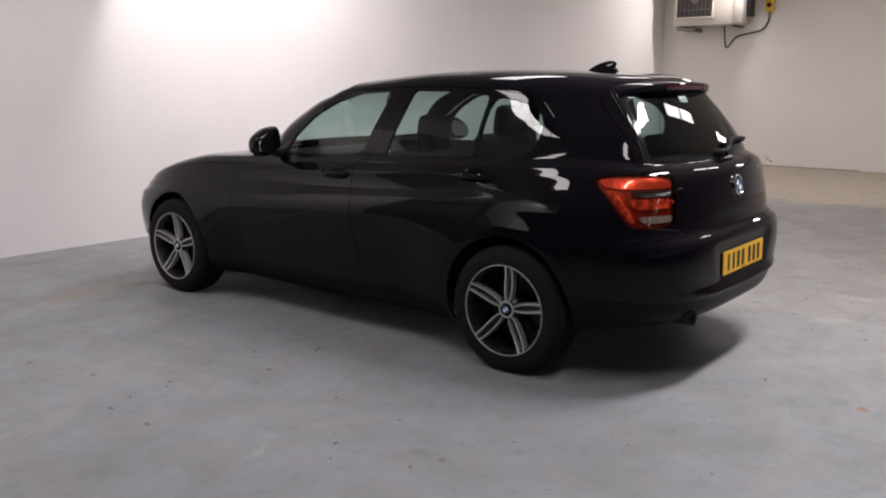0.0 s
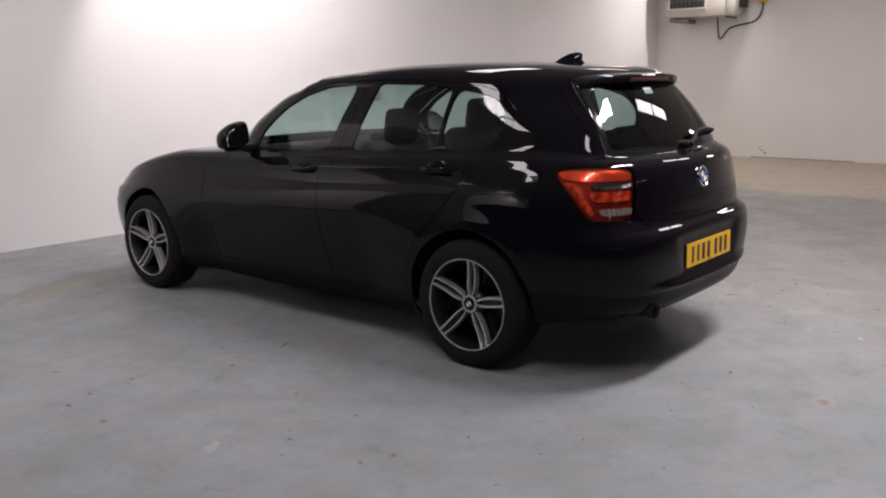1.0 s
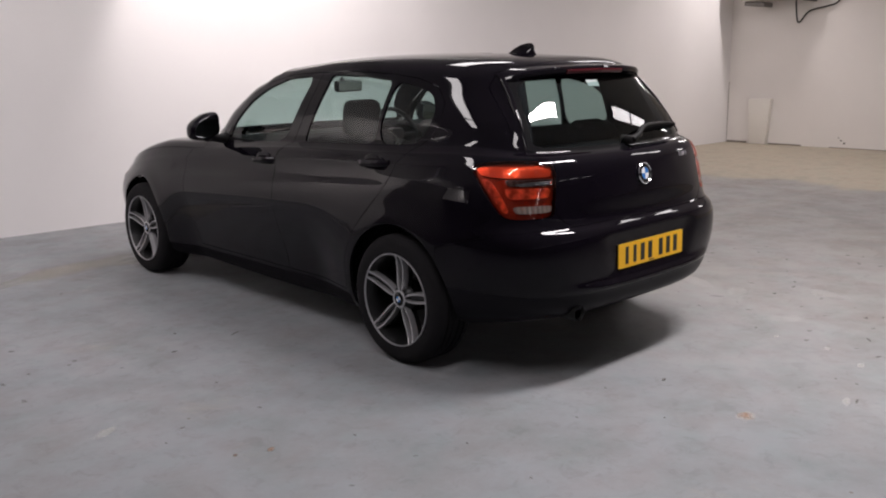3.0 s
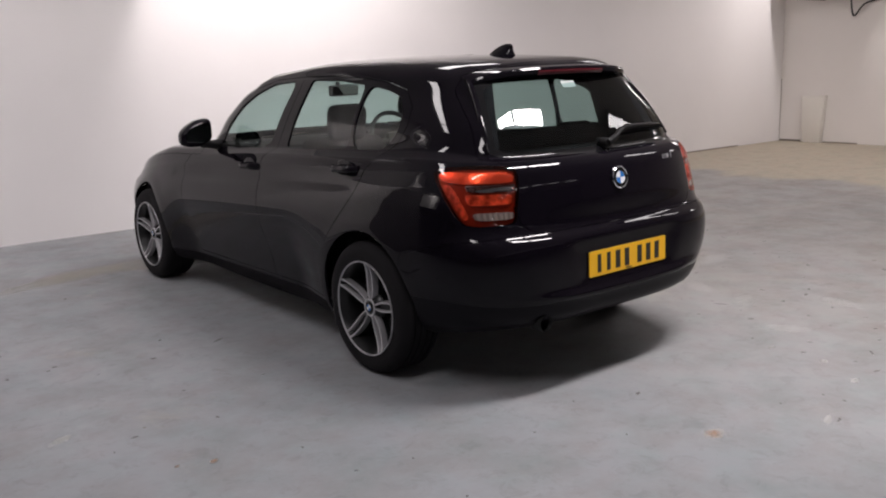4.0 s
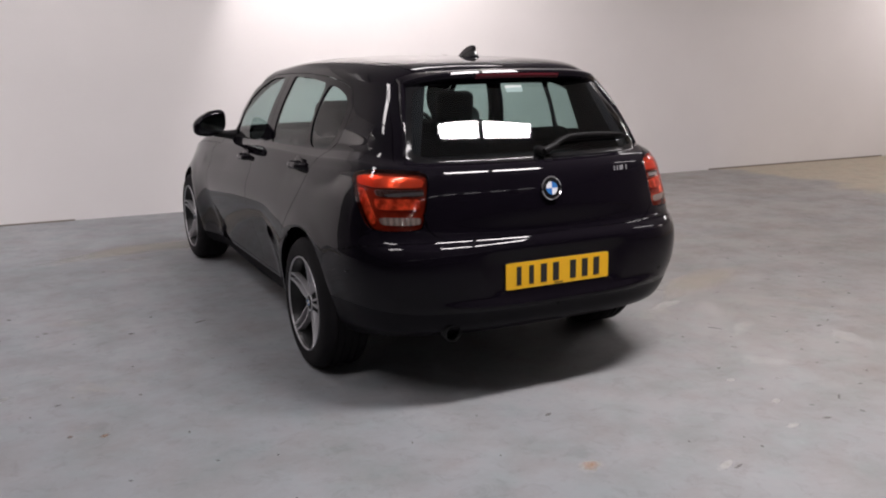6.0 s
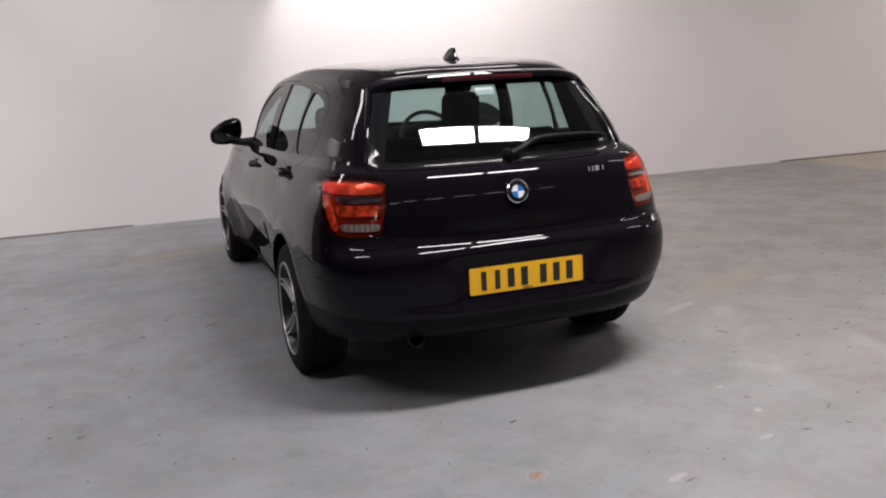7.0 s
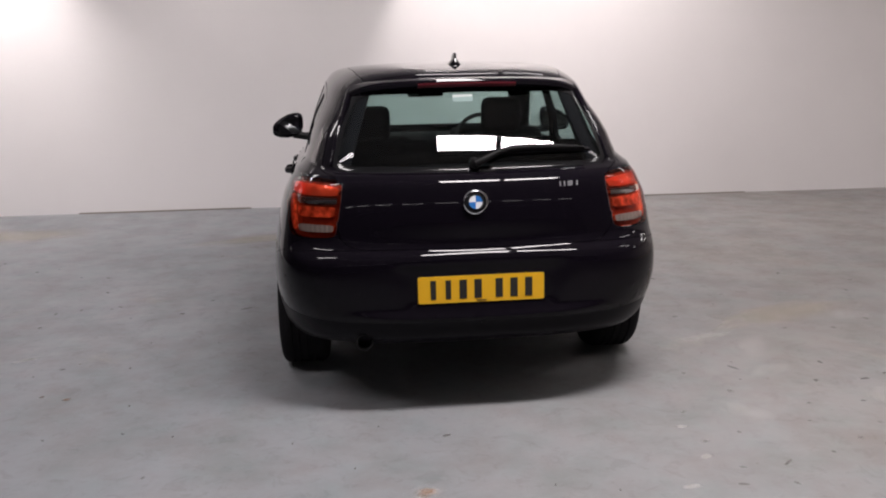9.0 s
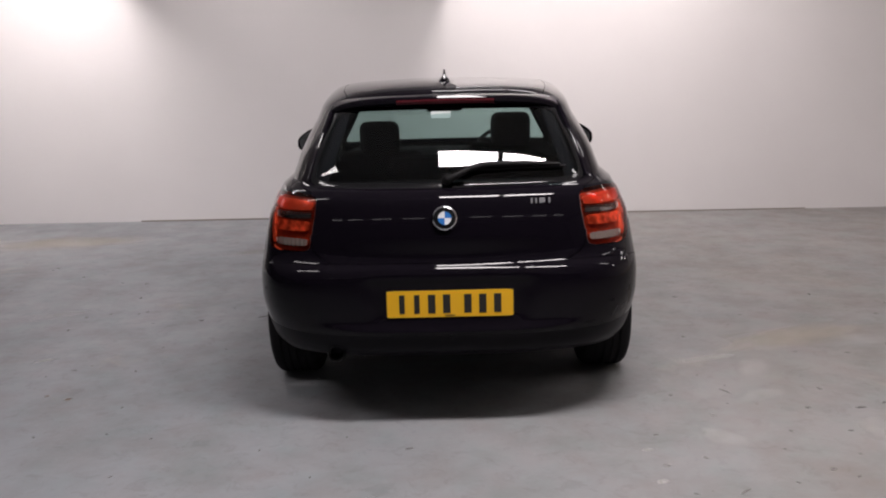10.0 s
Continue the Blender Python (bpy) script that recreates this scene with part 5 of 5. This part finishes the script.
for k in range(3):
    a = (0, math.pi, -math.pi / 2)[k]
    part("steering_spoke", rod([(0.37, 1.39, 0.92), (0.37 + 0.175 * math.cos(a), 1.385 + 0.075 * math.sin(a), 0.93 + 0.16 * math.sin(a))], 0.013, 6), PLASTIC, steering)
inner = box(0.24, 0.035, 0.07, (0.0, 1.40, 1.255), 0.015, pose(0, 0, 0, 0, 0, 12))
rear_view = part("rear_view_mirror", inner, PLASTIC, CAR, "black rear view mirror inside")
part("mirror_glass", box(0.22, 0.004, 0.056, (0, 1.40, 1.255), 0.002, pose(0, 0, 0, 0, 0, 12) @ Matrix.Translation((0, -0.019, 0)), 1), MIRROR, rear_view)
part("stalk", rod([(0, 1.41, 1.26), (0, 1.47, 1.30)], 0.012, 8), PLASTIC, rear_view)


# ---- marks and scraps on the floor ----
GRIT = material("dark_grit", (0.14, 0.13, 0.125), 0.8)
SMUDGE = material("brown_smudge", (0.17, 0.155, 0.15), 0.8)
RUST = material("rust_stain", (0.26, 0.165, 0.11), 0.8)
PALE = material("pale_scuff", (0.45, 0.435, 0.41), 0.7)
HAZE = material("pale_haze", (0.5, 0.49, 0.475), 0.7)
TAN = material("rubbed_concrete", (0.40, 0.35, 0.285), 0.75)


def fade(m, scale, most):
    """Breaks a stain's edge up, so that the floor shows between its grains."""
    t = m.node_tree
    b = t.nodes["Principled BSDF"]
    co, nz = node(m, "ShaderNodeTexCoord"), node(m, "ShaderNodeTexNoise", Scale=scale, Detail=8.0, Roughness=0.7)
    link(m, co, "Object", nz, "Vector")
    length = node(m, "ShaderNodeVectorMath")
    length.operation = "LENGTH"
    flat = node(m, "ShaderNodeVectorMath")
    flat.operation = "MULTIPLY"
    flat.inputs[1].default_value = (1, 1, 0)
    link(m, co, "Object", flat, 0)
    link(m, flat, 0, length, 0)
    mix = node(m, "ShaderNodeMath")
    mix.operation = "SUBTRACT"
    more = node(m, "ShaderNodeMath")
    more.operation = "MULTIPLY_ADD"
    more.inputs[1].default_value, more.inputs[2].default_value = 1.5, -0.22
    link(m, nz, "Fac", more, 0)
    link(m, more, 0, mix, 0)
    link(m, length, "Value", mix, 1)
    edge = ramp(m, [(0.08, (0, 0, 0)), (0.45, (most, most, most))])
    link(m, mix, 0, edge, "Fac")
    link(m, edge, 0, b, "Alpha")


for m, most in ((GRIT, 0.9), (RUST, 0.7), (PALE, 0.3), (TAN, 0.32), (SMUDGE, 0.45), (HAZE, 0.14)):
    fade(m, 5.0, most)


def blot(name, x, y, long, wide, turn, mat, label, category, group):
    """A thin ragged mark lying on the floor; its mesh has radius one half, scaled to size."""
    bm = bmesh.new()
    rnd = random.Random(int(1000 * (x + 2 * y)))
    n = 20
    ring = []
    for i in range(n):
        a = 2 * math.pi * i / n
        r = 0.5 * (1 + rnd.uniform(-0.42, 0.12))
        ring.append((r * math.cos(a), r * math.sin(a)))
    low = [bm.verts.new((p, q, -0.5)) for p, q in ring]
    top = [bm.verts.new((p * 0.94, q * 0.94, 0.5)) for p, q in ring]
    bm.faces.new(low[::-1])
    bm.faces.new(top)
    for i in range(n):
        bm.faces.new((low[i], low[(i + 1) % n], top[(i + 1) % n], top[i]))
    ob = part(name, bm, mat, None, label)
    tagged(ob, "", category, group)
    ob.location, ob.rotation_euler, ob.scale = (x, y, 0.0014), (0, 0, radians(turn)), (long, wide, 0.002)
    ob.visible_shadow = False
    return ob


for x, y, size in ((1.62, -0.97, 0.04), (1.38, -0.96, 0.03), (1.29, -1.13, 0.025), (1.23, -1.41, 0.03), (0.36, -1.67, 0.03), (0.36, -1.58, 0.02), (0.15, -1.51, 0.02), (1.22, -0.65, 0.025), (1.19, -0.28, 0.02),
                   (-1.53, 0.90, 0.05), (-1.98, 1.08, 0.03), (-1.60, 0.36, 0.025), (-1.62, -0.03, 0.035), (-1.51, -0.53, 0.03), (-1.26, -0.89, 0.025), (-0.78, -1.03, 0.02), (-0.44, -0.92, 0.02), (-2.06, -0.08, 0.022),
                   (-1.94, 1.12, 0.04), (2.68, -0.77, 0.06), (1.90, -0.68, 0.05), (-0.54, -1.28, 0.02)):
    blot("floor_speck", x, y, 0.75 * size, size * 0.35, 40 * x + 70 * y, GRIT, "small dark speck of dirt on the floor", "dirt speck", "specks on the floor")
rnd = random.Random(11)
for i in range(70):
    x, y = (rnd.uniform(0.8, 3.2), rnd.uniform(-1.9, 1.2)) if i % 3 else (rnd.uniform(-3.2, -1.2), rnd.uniform(-1.6, 2.6))
    size = rnd.uniform(0.018, 0.05)
    blot("floor_speck", x, y, size, size * rnd.uniform(0.35, 0.7), rnd.uniform(0, 180), SMUDGE, "small soft smudge of dirt on the floor", "dirt speck", "specks on the floor")
for x, y, long, wide, turn in ((-1.16, 0.95, 0.09, 0.014, 25), (1.255, -0.499, 0.10, 0.016, -60), (1.774, -0.73, 0.07, 0.02, 10), (-0.176, -1.046, 0.05, 0.022, 20), (1.02, -1.47, 0.08, 0.012, 40), (0.79, -1.60, 0.05, 0.016, -15), (0.16, -1.75, 0.06, 0.014, 15)):
    blot("floor_scrap", x, y, long, wide, turn, GRIT, "thin dark scrap lying on the floor", "scrap", "scraps on the floor")
for x, y, size in ((-0.298, -1.5, 0.10), (-1.81, -0.41, 0.05), (-1.93, -0.36, 0.03)):
    blot("floor_stain", x, y, size, size * 0.8, 30, RUST, "rusty brown stain on the grey floor", "stain", "stains on the floor")
blot("floor_scuff", -0.298, -1.5, 0.17, 0.13, 10, PALE, "pale ring scuffed round a stain", "scuff", "scuffs on the floor").location.z = 0.0008
for x, y, long, wide, turn in ((1.33, -0.03, 0.42, 0.12, 15), (0.76, -1.11, 0.07, 0.04, 0), (0.75, -1.38, 0.08, 0.05, 30), (0.61, -1.59, 0.1, 0.05, 10), (0.13, -1.72, 0.14, 0.05, 20), (-2.18, 0.18, 0.16, 0.08, 30)):
    blot("floor_scuff", x, y, long, wide, turn, PALE, "pale scuff in the floor paint", "scuff", "scuffs on the floor")
for x, y, long, wide, turn in ((1.5, -0.2, 0.42, 0.22, 60), (1.42, -0.55, 0.34, 0.16, 20), (1.75, -0.95, 0.4, 0.2, 75), (1.1, -1.0, 0.35, 0.2, 130), (2.2, 0.2, 0.6, 0.3, 10), (-2.5, 1.1, 0.5, 0.2, 35)):
    blot("floor_scuff", x, y, long, wide, turn, HAZE, "faint pale haze rubbed into the floor paint", "scuff", "scuffs on the floor")
for x, y, long, wide, turn in ((-1.22, 3.10, 1.6, 0.5, 15), (-0.45, 3.0, 1.3, 0.6, -10), (-3.6, 3.6, 2.2, 0.9, 5), (1.9, 0.3, 1.3, 0.5, 20)):
    blot("worn_patch", x, y, long, wide, turn, TAN, "sandy patch where the floor paint is rubbed away", "worn patch", "worn patches on the floor")
for y, z, size in ((2.52, 0.12, 0.03), (2.47, 0.08, 0.035), (2.56, 0.16, 0.02)):
    bm = box(0.004, size, size * 0.7, (0, 0, 0), 0.0015)
    ob = tagged(part("wall_chip", bm, GRIT), "small dark chip in the wall paint", "paint chip", "chips in the wall")
    ob.location = (RIGHT - 0.002, y, z)
